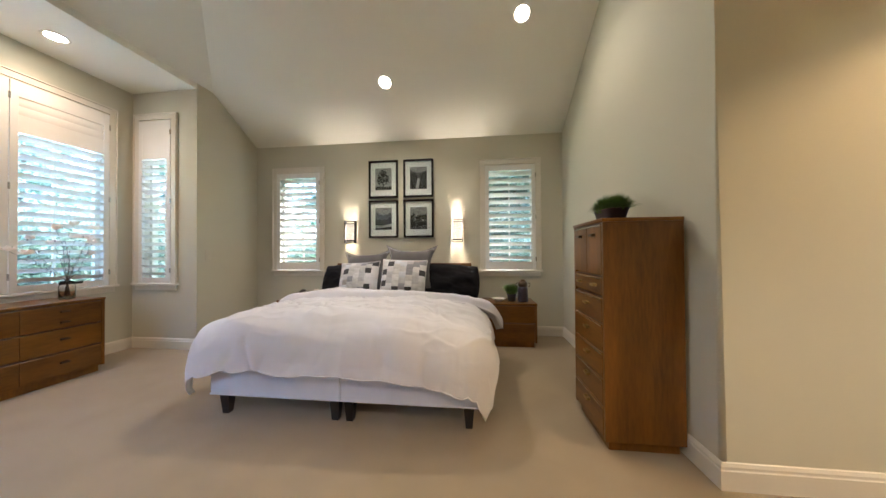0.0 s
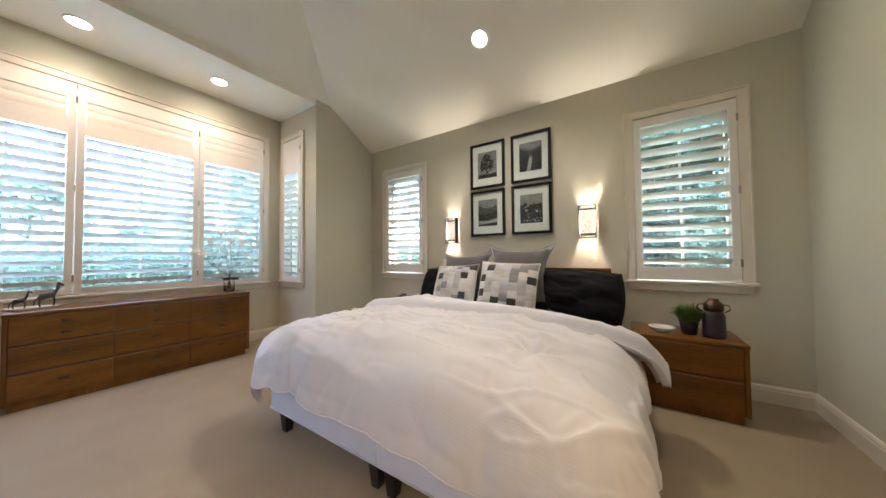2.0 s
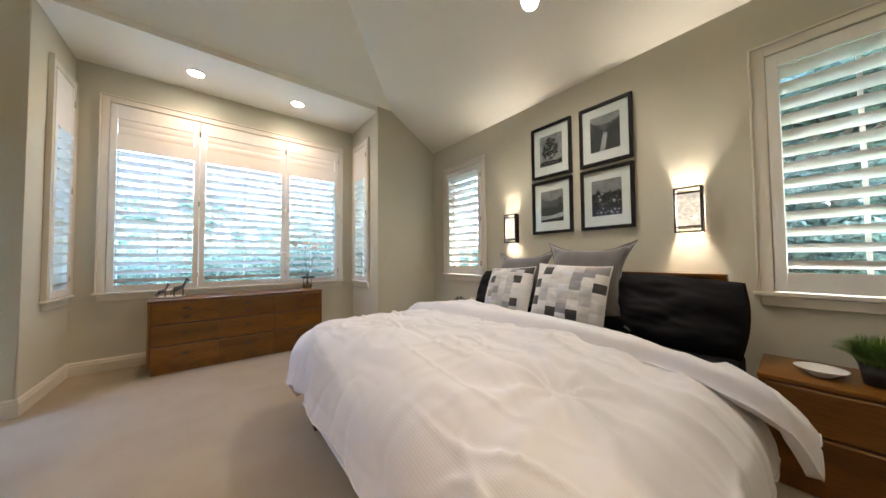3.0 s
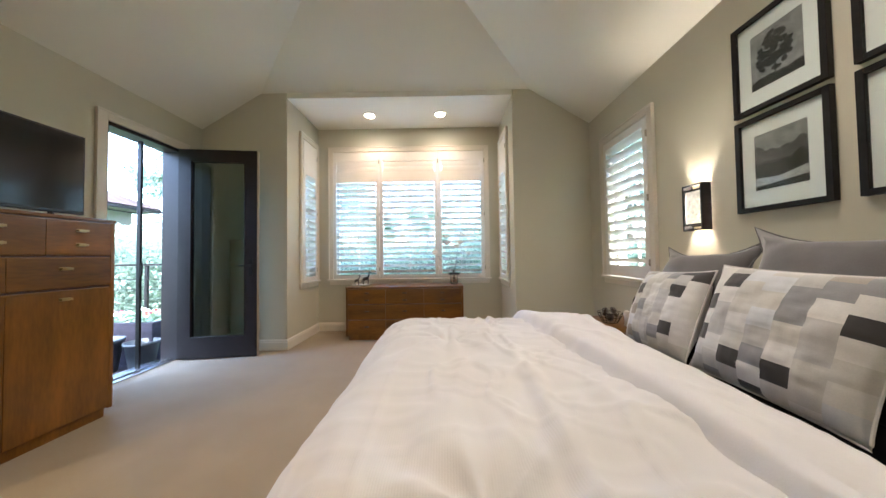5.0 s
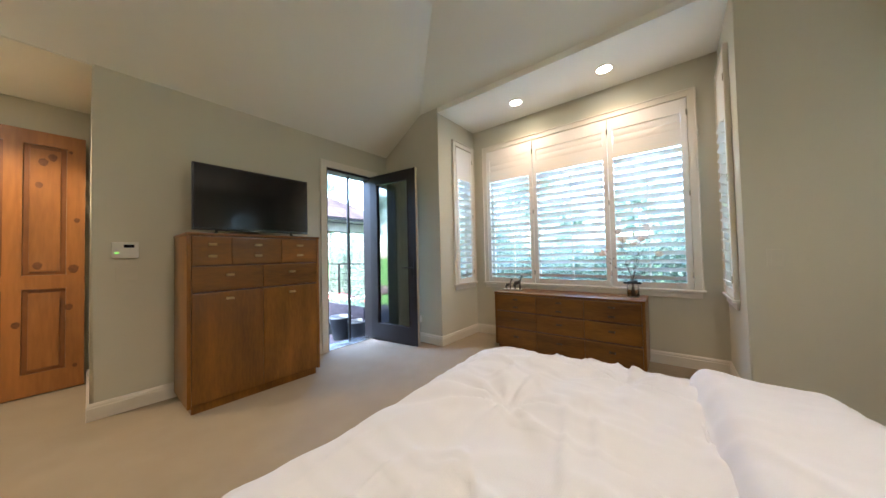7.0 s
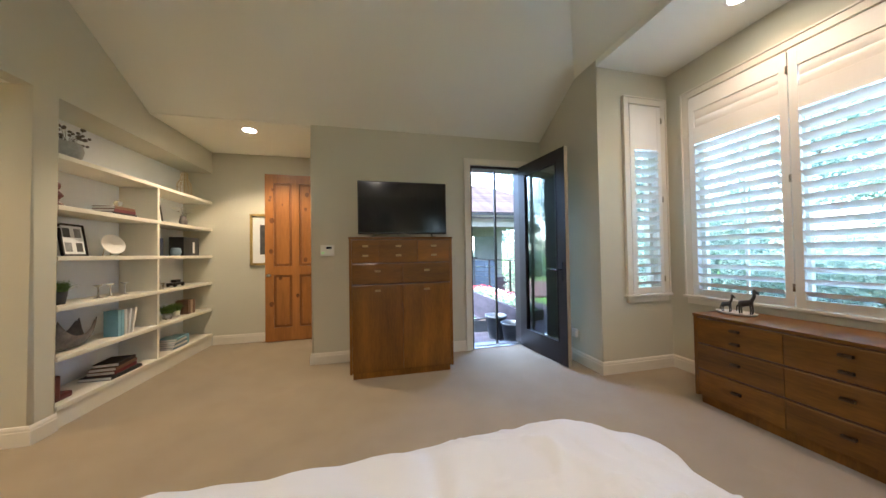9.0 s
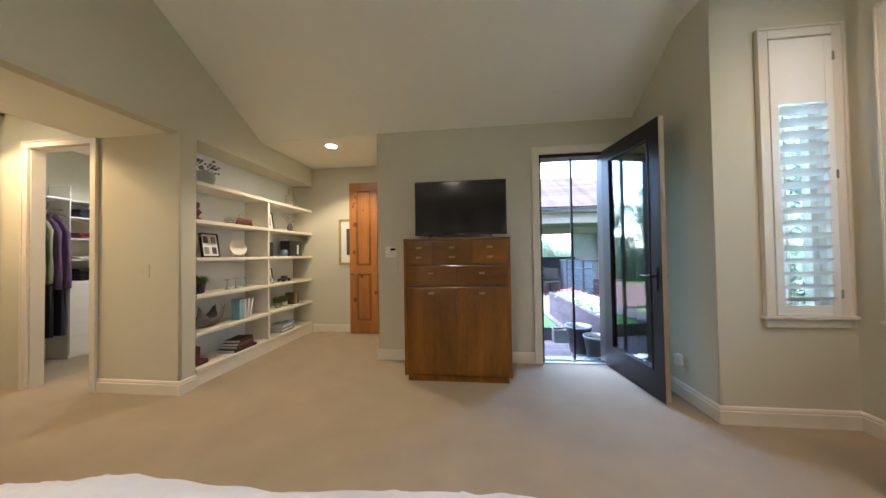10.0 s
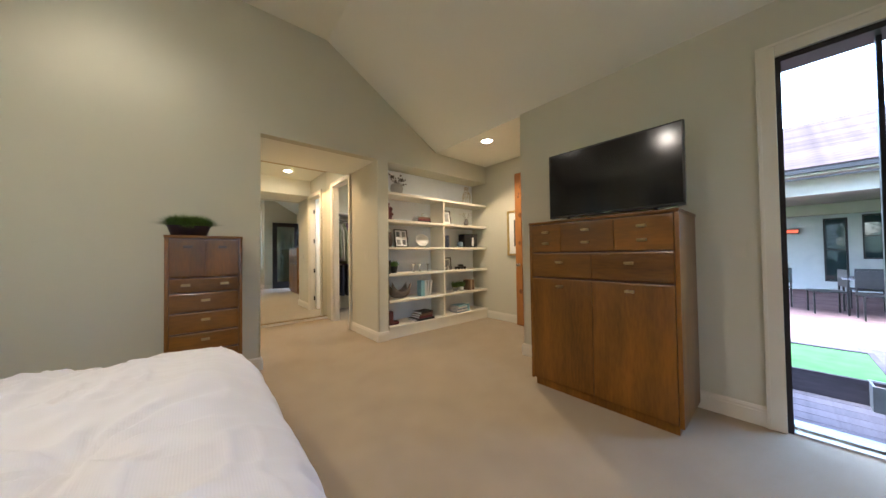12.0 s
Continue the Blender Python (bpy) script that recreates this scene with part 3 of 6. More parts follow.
SCONCE = mat("sconce_glass", (0.7, 0.62, 0.5), 0.4, var=0.3, scale=40, emit=(1.0, 0.84, 0.6), strength=0.045)
_t = SCONCE.node_tree
_n = _t.nodes.new("ShaderNodeTexVoronoi")
_n.inputs["Scale"].default_value = 90
_r = _t.nodes.new("ShaderNodeMapRange")
_r.inputs[3].default_value, _r.inputs[4].default_value = 0.028, 0.010
_c = _t.nodes.new("ShaderNodeTexCoord")
_t.links.new(_c.outputs["Object"], _n.inputs["Vector"])
_t.links.new(_n.outputs["Distance"], _r.inputs[0])
_t.links.new(_r.outputs[0], _t.nodes["Principled BSDF"].inputs["Emission Strength"])
sc = sconce()
copy_thing(sc, pose(-0.04, YN, 1.46, 0, 0, 180))
for x in (-1.62, -0.04):
    d = bpy.data.lights.new("sconce_bulb", "POINT")
    d.energy, d.shadow_soft_size, d.color = 2.4, 0.035, WARM
    new("sconce_bulb", d).location = (x, YN - 0.03, 1.46)


# ---- pictures over the bed ----
def framed_picture(seed, cx, cz, w, h, img_mats, style):
    e = thing("framed_picture", "black-framed black-and-white landscape photograph with wide white mat", "picture", cx, YN - 0.003, cz, 180, "four pictures over the bed")
    bm = bmesh.new()
    f = 0.028
    for a, b, c, d in ((-w / 2, -w / 2 + f, -h / 2, h / 2), (w / 2 - f, w / 2, -h / 2, h / 2), (-w / 2 + f, w / 2 - f, -h / 2, -h / 2 + f), (-w / 2 + f, w / 2 - f, h / 2 - f, h / 2)):
        box(bm, a, b, 0, 0.03, c, d, 0.002)
    part("frame", bm, BLACKM, e)
    part("mat_board", B(-w / 2 + f, w / 2 - f, 0.004, 0.012, -h / 2 + f, h / 2 - f), PAPERW, e)
    iw, ih = w * 0.56, h * 0.58
    bm = bmesh.new()
    y = 0.0135
    rnd = random.Random(seed)

    def poly(pts, mi, k=0):
        bm.faces.new([bm.verts.new((px, y + k * 0.0004, pz)) for px, pz in pts]).material_index = mi

    x0, x1, z0, z1 = -iw / 2, iw / 2, -ih / 2 + 0.005, ih / 2 + 0.005
    poly([(x0, z0), (x1, z0), (x1, z1), (x0, z1)], 1)
    ridge = lambda base, amp, s: [(x0 + (x1 - x0) * i / 14, base + amp * noise.noise(Vector((i * s, seed, 0)))) for i in range(15)]
    if style == "tree":
        poly([(x0, z0)] + [(x1, z0)] + ridge(z0 + 0.05, 0.02, 0.4)[::-1], 0, 1)
        poly([(-0.004, z0), (0.006, z0), (0.004, z0 + 0.2), (-0.002, z0 + 0.2)], 0, 2)
        for i in range(70):
            a, r = rnd.uniform(0, 6.28), rnd.uniform(0, 1) ** 0.6
            px, pz, q = 0.005 + 0.085 * r * math.cos(a), z0 + 0.175 + 0.11 * r * math.sin(a), rnd.uniform(0.010, 0.022)
            poly([(px + q * math.cos(t), pz + q * 0.8 * math.sin(t)) for t in (0, 1, 2.2, 3, 4.1, 5.2)], 0, 3 + i * 0.05)
    elif style == "river":
        poly([(x0, z0), (x1, z0)] + ridge(0.075, 0.05, 0.45)[::-1], 3, 1)
        poly([(x0, z0), (-0.01, z0), (-0.03, 0.0), (-0.01, 0.03), (x0, 0.11)], 0, 2)
        poly([(x1, z0), (0.05, z0), (0.015, 0.0), (0.02, 0.03), (x1, 0.13)], 0, 2)
        poly([(0.0, z0), (0.045, z0), (0.012, 0.0), (-0.022, 0.0)], 2, 3)
        for i in range(50):
            px, q = rnd.choice((-1, 1)) * rnd.uniform(0.035, x1 - 0.01), rnd.uniform(0.006, 0.012)
            pz = rnd.uniform(z0 + 0.06, 0.10)
            poly([(px - q, pz), (px + q, pz), (px, pz + 4 * q)], rnd.choice((0, 0, 3)), 4 + i * 0.03)
    elif style == "hills":
        poly([(x0, z0)] + [(x1, z0)] + ridge(0.07, 0.05, 0.35)[::-1], 3, 1)
        poly([(x0, z0)] + [(x1, z0)] + ridge(0.0, 0.06, 0.3)[::-1], 0, 2)
        poly([(x0, z0 + 0.04), (x1, z0 + 0.02), (x1, z0 + 0.07), (0, z0 + 0.06), (x0, z0 + 0.09)], 2, 3)
    else:
        poly([(x0, z0)] + [(x1, z0)] + ridge(0.05, 0.05, 0.5)[::-1], 0, 1)
        for i in range(70):
            px, pz, q = rnd.uniform(x0 + 0.015, x1 - 0.015), rnd.uniform(z0 + 0.015, 0.06), rnd.uniform(0.005, 0.014)
            poly([(px + q * math.cos(t), pz + q * math.sin(t)) for t in (0, 1.2, 2.5, 3.6, 5)], rnd.choice((0, 0, 2, 3)), 2 + i * 0.03)
    part("photograph", bm, img_mats, e, "black-and-white landscape print")
    part("pane", B(-w / 2 + f, w / 2 - f, 0.022, 0.024, -h / 2 + f, h / 2 - f), PANE, e).visible_shadow = False


GREYS = [mat("print_%s" % n, (v, v, v), 0.6, var=0.4, scale=18, fine=90, bump=0) for n, v in (("black", 0.012), ("pale", 0.24), ("light", 0.34), ("mid", 0.07))]
for i, (cx, cz, st) in enumerate(((-1.122, 2.228, "tree"), (-0.60, 2.228, "river"), (-1.122, 1.646, "hills"), (-0.60, 1.646, "rocks"))):
    framed_picture(i + 3, cx, cz, 0.44, 0.55, GREYS, st)


# ---- case furniture: front at local y = 0, facing -y ----
def pull(parent, x, z, w=0.056, h=0.021, metal=None):
    bm = bmesh.new()
    box(bm, x - w / 2, x + w / 2, -0.003, 0.0, z - h / 2, z + h / 2, 0.001)
    box(bm, x - w / 2, x - w / 2 + 0.006, -0.018, -0.003, z - h * 0.3, z + h * 0.3)
    box(bm, x + w / 2 - 0.006, x + w / 2, -0.018, -0.003, z - h * 0.3, z + h * 0.3)
    box(bm, x - w / 2, x + w / 2, -0.022, -0.017, z - h * 0.35, z + h * 0.35, 0.001)
    part("handle", bm, metal or BRASS, parent, "small dark bronze pull" if metal else "small brass pull")


def chest(name, label, category, W, D, H, x, y, rz, rows, plinth=0.06, frame=0.025, group=""):
    """rows: (z0, z1, cuts, kind, pulls): cuts split the width; kind drawer or door; pulls: heights up the front (0 to 1)."""
    e = thing(name, label, category, x, y, 0, rz, group)
    metal = BRONZE if name == "dresser" else None
    part("side_panel", B(-W / 2, -W / 2 + frame, 0, D, plinth, H - 0.022), WOOD, e, bevel=0.002)
    part("side_panel", B(W / 2 - frame, W / 2, 0, D, plinth, H - 0.022), WOOD, e, bevel=0.002)
    part("carcass", B(-W / 2 + frame, W / 2 - frame, 0.022, D, plinth, H - 0.022), WOOD, e)
    part("top", B(-W / 2 - 0.004, W / 2 + 0.004, -0.006, D, H - 0.022, H), WOODH, e, bevel=0.003)
    part("plinth", B(-W / 2 + 0.03, W / 2 - 0.03, 0.03, D - 0.02, 0.0, plinth), WOOD, e)
    for z0, z1, cuts, kind, pulls in rows:
        xs = [-W / 2 + frame + 0.002] + list(cuts) + [W / 2 - frame - 0.002]
        for a, b in zip(xs, xs[1:]):
            bm = bmesh.new()
            box(bm, a + 0.0015, b - 0.0015, -0.001, 0.02, z0, z1, 0.0015)
            f = part("drawer" if kind == "drawer" else "door", bm, WOODH if kind == "drawer" else WOOD, e)
            if kind == "drawer":
                for p in pulls:
                    if isinstance(p, tuple):
                        pull(f, a + (b - a) * p[0], z0 + (z1 - z0) * p[1], metal=metal)
                    else:
                        pull(f, (a + b) / 2, z0 + (z1 - z0) * p, metal=metal)
            else:
                pull(f, (a + b) / 2, z1 - 0.06, metal=BRONZE if name == "chest_of_drawers" else None)
        part("rail", B(-W / 2 + frame + 0.002, W / 2 - frame - 0.002, 0.004, 0.02, z1 + 0.001, z1 + 0.009), WOODD, e, "recessed rail between the drawers, gap shade in its colour")
        bm = bmesh.new()
        box(bm, -W / 2 + frame + 0.003, W / 2 - frame - 0.003, -0.007, -0.0015, z1 - 0.012, z1 - 0.001, 0.0024)
        part("finger_lip", bm, WOODL, e, "polished rounded lip along the drawer's top edge")
    return e


# lighter walnut: part of the lip's highlight is in the base colour
WOODL = mat("polished_walnut_edge", (0.22, 0.11, 0.035), 0.12, spec=1.0, var=0.2, scale=8, stretch=(0.1, 1, 1), coat=1.0)
# darker walnut: the shade in the drawer gaps is in its colour
WOODD = mat("walnut_shadow_line", (0.07, 0.025, 0.01), 0.4, var=0.3, scale=8, stretch=(0.1, 1, 1))

chest("tall_cabinet", "walnut gentleman's chest with drawers and two doors, television on top", "cabinet", 1.068, 0.525, 1.44, -1.176, 1.215, 180,
      [(0.075, 0.95, (0.0,), "door", ()), (0.965, 1.165, (0.0,), "drawer", (0.62,)), (1.18, 1.41, (-0.24, 0.16), "drawer", (0.3, 0.72))])
chest("chest_of_drawers", "tall narrow walnut chest with two small doors above drawers", "chest of drawers", 0.495, 0.43, 1.35, 0.95, 3.4625, -90,
      [(0.075, 0.245, (), "drawer", (0.7,)), (0.257, 0.405, (), "drawer", (0.68,)), (0.417, 0.56, (), "drawer", (0.6,)), (0.572, 0.725, (), "drawer", (0.6,)),
       (0.737, 0.88, (), "drawer", (0.58,)), (0.90, 1.00, (), "drawer", ((0.22, 0.5), (0.78, 0.5))), (1.02, 1.318, (0.0,), "door", ())])
chest("dresser", "low walnut dresser with nine drawers under the bay window", "dresser", 1.61, 0.46, 0.73, -3.50, 3.14, 90,
      [(0.075, 0.275, (-0.262, 0.262), "drawer", (0.55,)), (0.287, 0.485, (-0.262, 0.262), "drawer", (0.55,)), (0.497, 0.70, (-0.262, 0.262), "drawer", (0.25, 0.72))])
for nx, lab in ((0.62, "walnut two-drawer nightstand holding a bowl and small plants"), (-2.10, "walnut two-drawer nightstand holding a candle and pine cones")):
    chest("nightstand", lab, "nightstand", 0.64, 0.45, 0.53, nx, 5.0, 0, [(0.07, 0.285, (), "drawer", ()), (0.297, 0.50, (), "drawer", ())], group="nightstands")

# ---- television ----
e = thing("television", "flat black television, switched off, on the cabinet", "television", -1.212, 0.96, 1.44, 180)
bm = bmesh.new()
box(bm, -0.496, 0.496, -0.02, 0.02, 0.045, 0.635, 0.004)
box(bm, -0.3, 0.3, 0.02, 0.06, 0.08, 0.4, 0.01)
part("body", bm, PLASTB, e)
part("screen", B(-0.484, 0.484, -0.0225, -0.0205, 0.065, 0.622), SCREEN, e)
part("emblem", B(-0.03, 0.03, -0.0235, -0.0215, 0.05, 0.056), CHROME, e, "small silver mark")
for s in (-1, 1):
    bm = bmesh.new()
    tube(bm, [(s * 0.32, 0.0, 0.05), (s * 0.33, -0.02, 0.02), (s * 0.345, -0.11, 0.006)], 0.008, segs=8)
    tube(bm, [(s * 0.32, 0.0, 0.05), (s * 0.33, 0.02, 0.02), (s * 0.345, 0.09, 0.006)], 0.008, segs=8)
    part("foot", bm, PLASTB, e)

# ---- built-in shelves ----
e = thing("bookcase", "cream built-in shelves with a middle upright, filled with ornaments", "bookcase", XE, 0.475, 0)
e["kind"] = "structure"
y0, y1 = -0.55 - 0.475 + 0.004, 1.50 - 0.475 - 0.004
SHZ = (0.17, 0.53, 0.905, 1.285, 1.67, 2.06)
for z in SHZ:
    part("shelf", B(0.0, 0.356, y0, y1, z - 0.036, z), SHELF, e, bevel=0.003)
part("kickboard", B(0.012, 0.04, y0, y1, 0.0, SHZ[0] - 0.037), SHELF, e)
for a, b in zip(SHZ, SHZ[1:]):
    part("upright", B(0.012, 0.355, -0.015, 0.015, a + 0.001, b - 0.037), SHELF, e)


# ---- bed ----
def bed():
    e = thing("bed", "king bed on a grey upholstered base with black tapered legs", "bed", -0.70, 4.34, 0)
    for s in (-1, 1):
        bm = bmesh.new()
        box(bm, *(sorted((s * 0.0015, s * 0.97))), -1.03, 1.03, 0.155, 0.375, 0.012)
        part("base", bm, GREYF, e, "half of the split grey fabric base")
        bm = bmesh.new()
        tube(bm, [(s * 0.003, -1.035, 0.163), (s * 0.965, -1.035, 0.163)], 0.004)
        tube(bm, [(s * 0.974, -1.03, 0.163), (s * 0.974, 1.0, 0.163)], 0.004)
        part("piping", bm, GREYF, e)
    for x in (-0.895, -0.06, 0.045, 0.865):
        for y in (-0.96, 0.95):
            bm = bmesh.new()
            ring = []
            for z, r in ((0.0, 0.022), (0.155, 0.036)):
                ring.append([bm.verts.new((x + r * a, y + r * b, z)) for a, b in ((-1, -1), (1, -1), (1, 1), (-1, 1))])
            for i in range(4):
                bm.faces.new((ring[0][i], ring[0][(i + 1) % 4], ring[1][(i + 1) % 4], ring[1][i]))
            bm.faces.new(ring[0]), bm.faces.new(ring[1])
            part("leg", bm, LEGM, e, "tapered black wooden leg")
    bm = bmesh.new()
    box(bm, -0.93, 0.93, -0.93, 1.03, 0.377, 0.54, 0.04)
    for v in bm.verts:
        if v.co.y < 0 and v.co.z > 0.42:
            v.co.z -= 0.11
    part("mattress", bm, BLACKF, e, "mattress in a black fitted sheet")
    return e


bed()
e = thing("headboard", "low walnut headboard against the wall behind the pillows", "headboard", -0.81, 5.45, 0)
part("panel", B(-0.955, 0.955, -0.02, 0.012, 0.25, 0.985), WOOD, e)
part("cap", B(-0.965, 0.965, -0.045, 0.02, 0.985, 1.005), WOODH, e, bevel=0.003)
for s in (-1, 1):
    part("post", B(s * 0.945 - 0.02, s * 0.945 + 0.02, -0.04, 0.012, 0.0, 0.984), WOOD, e)


def cloth(name, rect, hang, y_end, ztop, material, parent, seed, R=0.17, n=(150, 130), bulge=0.0, label="", puff=0.07, fold=1.0, crease=0.0, fall=0.0, y_start=None, lip=0.0, skew=0.0, fine=0.0, thick=0.03):
    """Cloth over the rectangle (x0, x1, y0, y1) that hangs over three sides; hang: left, right, foot lengths."""
    x0, x1, yy0, yy1 = rect
    hl, hr, hf = hang
    ys = y_start if y_start is not None else yy0 - hf
    bm = bmesh.new()
    g = []
    cx, cy = (x0 + x1) / 2, (yy0 + yy1) / 2
    for j in range(n[1] + 1):
        row = []
        q = ys + (y_end - ys) * j / n[1]
        for i in range(n[0] + 1):
            p = x0 - hl + (x1 - x0 + hl + hr) * i / n[0]
            q = ys + (y_end - ys) * j / n[1] + skew * (p + 1.6) * (1 - j / n[1])
            bx, by = min(max(p, x0), x1), min(max(q, yy0), 1e9)
            ex, ey = p - bx, q - by
            l = math.hypot(ex, ey)
            u, v = (bx - cx) / ((x1 - x0) / 2), (by - cy) / ((yy1 - yy0) / 2)
            z = ztop + puff * (1 - 0.5 * u ** 4 - 0.2 * u * u) - 0.028 * u - fall * max(0.0, -v) ** 3
            # broad softness, long shallow folds and a tufted pucker
            P = Vector((p * 1.6, q * 1.6, seed))
            z += 0.024 * noise.noise(P) + fold * 0.011 * noise.noise(Vector((p * 5.5 + 0.8 * q, q * 2.6, seed + 4)))
            f = noise.noise(Vector((p * 2.2 + 1.5 * noise.noise(Vector((p, q, 9))), q * 3.5, seed + 2)))
            z += fold * 0.022 * max(0.0, 0.22 - abs(f)) / 0.22 * (0.4 + noise.noise(Vector((p * 1.1, q * 1.1, seed + 8))))
            if fine:
                # narrow ridged wrinkles that wander across the cloth
                w1 = noise.noise(Vector((p * 3.1 + 2 * noise.noise(Vector((p * 1.3, q * 1.3, seed + 20))), q * 6.5, seed + 21)))
                w2 = noise.noise(Vector((p * 7.5, q * 3.2 + 1.5 * noise.noise(Vector((p * 2, q * 2, seed + 22))), seed + 23)))
                z += fine * (0.011 * max(0.0, 0.12 - abs(w1)) / 0.12 + 0.009 * max(0.0, 0.14 - abs(w2)) / 0.14) * (0.5 + 1.2 * noise.noise(Vector((p * 1.7, q * 1.7, seed + 24))))
            z -= 0.15 * math.exp(-((q - y_end) / 0.07) ** 2)
            run = q - ys - skew * (p + 1.6) * (1 - j / n[1])
            z += lip * (0.3 * math.exp(-((run - 0.09) / 0.07) ** 2) * (1 + 0.5 * noise.noise(Vector((p * 3, 4.0, seed)))) - math.exp(-(run / 0.03) ** 2))
            if crease:
                for tx, ty in ((-1.05, 3.72), (-0.1, 3.78), (-1.55, 4.0)):
                    dx, dy = p - tx, q - ty
                    r = math.hypot(dx, dy)
                    a = math.atan2(dy, dx)
                    z += -0.035 * math.exp(-(r / 0.07) ** 2) + crease * 0.013 * math.exp(-(r / 0.33) ** 2) * math.sin(9 * a + 2.5 * noise.noise(Vector((a * 2, r * 3, tx)))) * min(1, r / 0.06)
            if l > 1e-6:
                dx, dy = ex / l, ey / l
                if l < R * math.pi / 2:
                    out, drop = R * math.sin(l / R), R * (1 - math.cos(l / R))
                else:
                    rest = l - R * math.pi / 2
                    wave = math.sin((bx * 11 if abs(dy) > abs(dx) else by * 10) + 2.5 * noise.noise(Vector((bx * 1.5, by * 1.5, seed + 7))))
                    out, drop = R + bulge * math.sin(min(1, rest / 0.3) * math.pi) + wave * 0.028 * min(1, rest / 0.2) - 0.016 * (1 - abs(math.sin((bx if abs(dy) > abs(dx) else by) * 13 + 3 * noise.noise(Vector((bx * 2, by * 2, seed + 11)))))) ** 3 * min(1, rest / 0.12) - 0.1 * rest, R + rest * 0.985
                # gathers that deepen towards the hem
                c = bx if abs(dy) > abs(dx) else by
                g1 = 1 - abs(math.sin(c * 7.3 + 2.2 * noise.noise(Vector((c * 1.3, l * 1.2, seed + 31)))))
                g2 = 1 - abs(math.sin(c * 15.1 + 2.6 * noise.noise(Vector((c * 2.1, l * 2.0, seed + 37)))))
                out -= min(1, l / 0.42) ** 1.5 * (0.026 * g1 ** 2.5 + 0.013 * g2 ** 3) * (0.6 + 0.8 * noise.noise(Vector((c * 1.9, 2.0, seed + 41))) ** 2 * 4)
                row.append(bm.verts.new((bx + dx * out, by + dy * out, z - drop)))
            else:
                row.append(bm.verts.new((bx, by, z)))
        g.append(row)
    for j in range(n[1]):
        for i in range(n[0]):
            bm.faces.new((g[j][i], g[j][i + 1], g[j + 1][i + 1], g[j + 1][i]))
    rim = [g[j][0].co.copy() for j in range(n[1], 0, -1)] + [v.co.copy() for v in g[0]] + [g[j][-1].co.copy() for j in range(1, n[1] + 1)]
    ob = part(name, bm, material, parent, label, smooth="all")
    bm = bmesh.new()
    tube(bm, rim[::2], 0.0045, segs=5)
    part("piped_hem", bm, material, ob, smooth="all")
    sol = ob.modifiers.new("thick", "SOLIDIFY")
    sol.thickness, sol.offset = thick, -1
    return ob


DUVET_T, t_, b_ = nodes_of("ribbed_white_cotton")
N_, L_ = t_.nodes, t_.links
tc_ = N_.new("ShaderNodeTexCoord")
wv = N_.new("ShaderNodeTexWave")
wv.bands_direction, wv.inputs["Scale"].default_value = "Y", 52
wv.inputs["Distortion"].default_value = 0.6
nz = N_.new("ShaderNodeTexNoise")
nz.inputs["Scale"].default_value = 240
mk = N_.new("ShaderNodeMath")
mk.operation = "MULTIPLY_ADD"
mk.inputs[1].default_value = 0.6
L_.new(tc_.outputs["Object"], wv.inputs["Vector"])
L_.new(tc_.outputs["Object"], nz.inputs["Vector"])
L_.new(wv.outputs["Fac"], mk.inputs[0])
L_.new(nz.outputs["Fac"], mk.inputs[2])
bp_ = N_.new("ShaderNodeBump")
bp_.inputs["Strength"].default_value, bp_.inputs["Distance"].default_value = 0.16, 0.0015
L_.new(mk.outputs[0], bp_.inputs["Height"])
nz2 = N_.new("ShaderNodeTexNoise")
nz2.noise_type = "RIDGED_MULTIFRACTAL"
nz2.inputs["Scale"].default_value, nz2.inputs["Detail"].default_value, nz2.inputs["Distortion"].default_value = 3.2, 2.5, 1.2
bp2 = N_.new("ShaderNodeBump")
bp2.inputs["Strength"].default_value, bp2.inputs["Distance"].default_value = 0.5, 0.014
L_.new(tc_.outputs["Object"], nz2.inputs["Vector"])
L_.new(nz2.outputs["Fac"], bp2.inputs["Height"])
L_.new(bp_.outputs[0], bp2.inputs["Normal"])
L_.new(bp2.outputs[0], b_.inputs["Normal"])
b_.inputs["Base Color"].default_value = (0.68, 0.66, 0.66, 1)
b_.inputs["Roughness"].default_value, b_.inputs["Sheen Weight"].default_value = 0.9, 0.3

e = thing("duvet", "thick rumpled white duvet folded back near the pillows, ribbed cover", "duvet", 0, 0, 0)
cloth("cover", (-1.64, 0.09, 3.51, 5.3), (0.48, 0.44, 0.53), 4.66, 0.618, DUVET_T, e, 1.0, R=0.29, n=(190, 160), puff=0.09, fine=1.35, crease=0.85, fold=1.7, fall=-0.012, bulge=0.03, label="ribbed white duvet cover")
cloth("folded_back", (-1.63, 0.20, 3.2, 5.3), (0.47, 0.37, 0.2), 4.68, 0.665, DUVET, e, 7.0, R=0.29, n=(170, 60), skew=0.075, fine=0.5, bulge=0.04, label="smooth white underside folded back over the top", y_start=4.20, puff=0.085, fold=1.2, lip=0.06, thick=0.038)


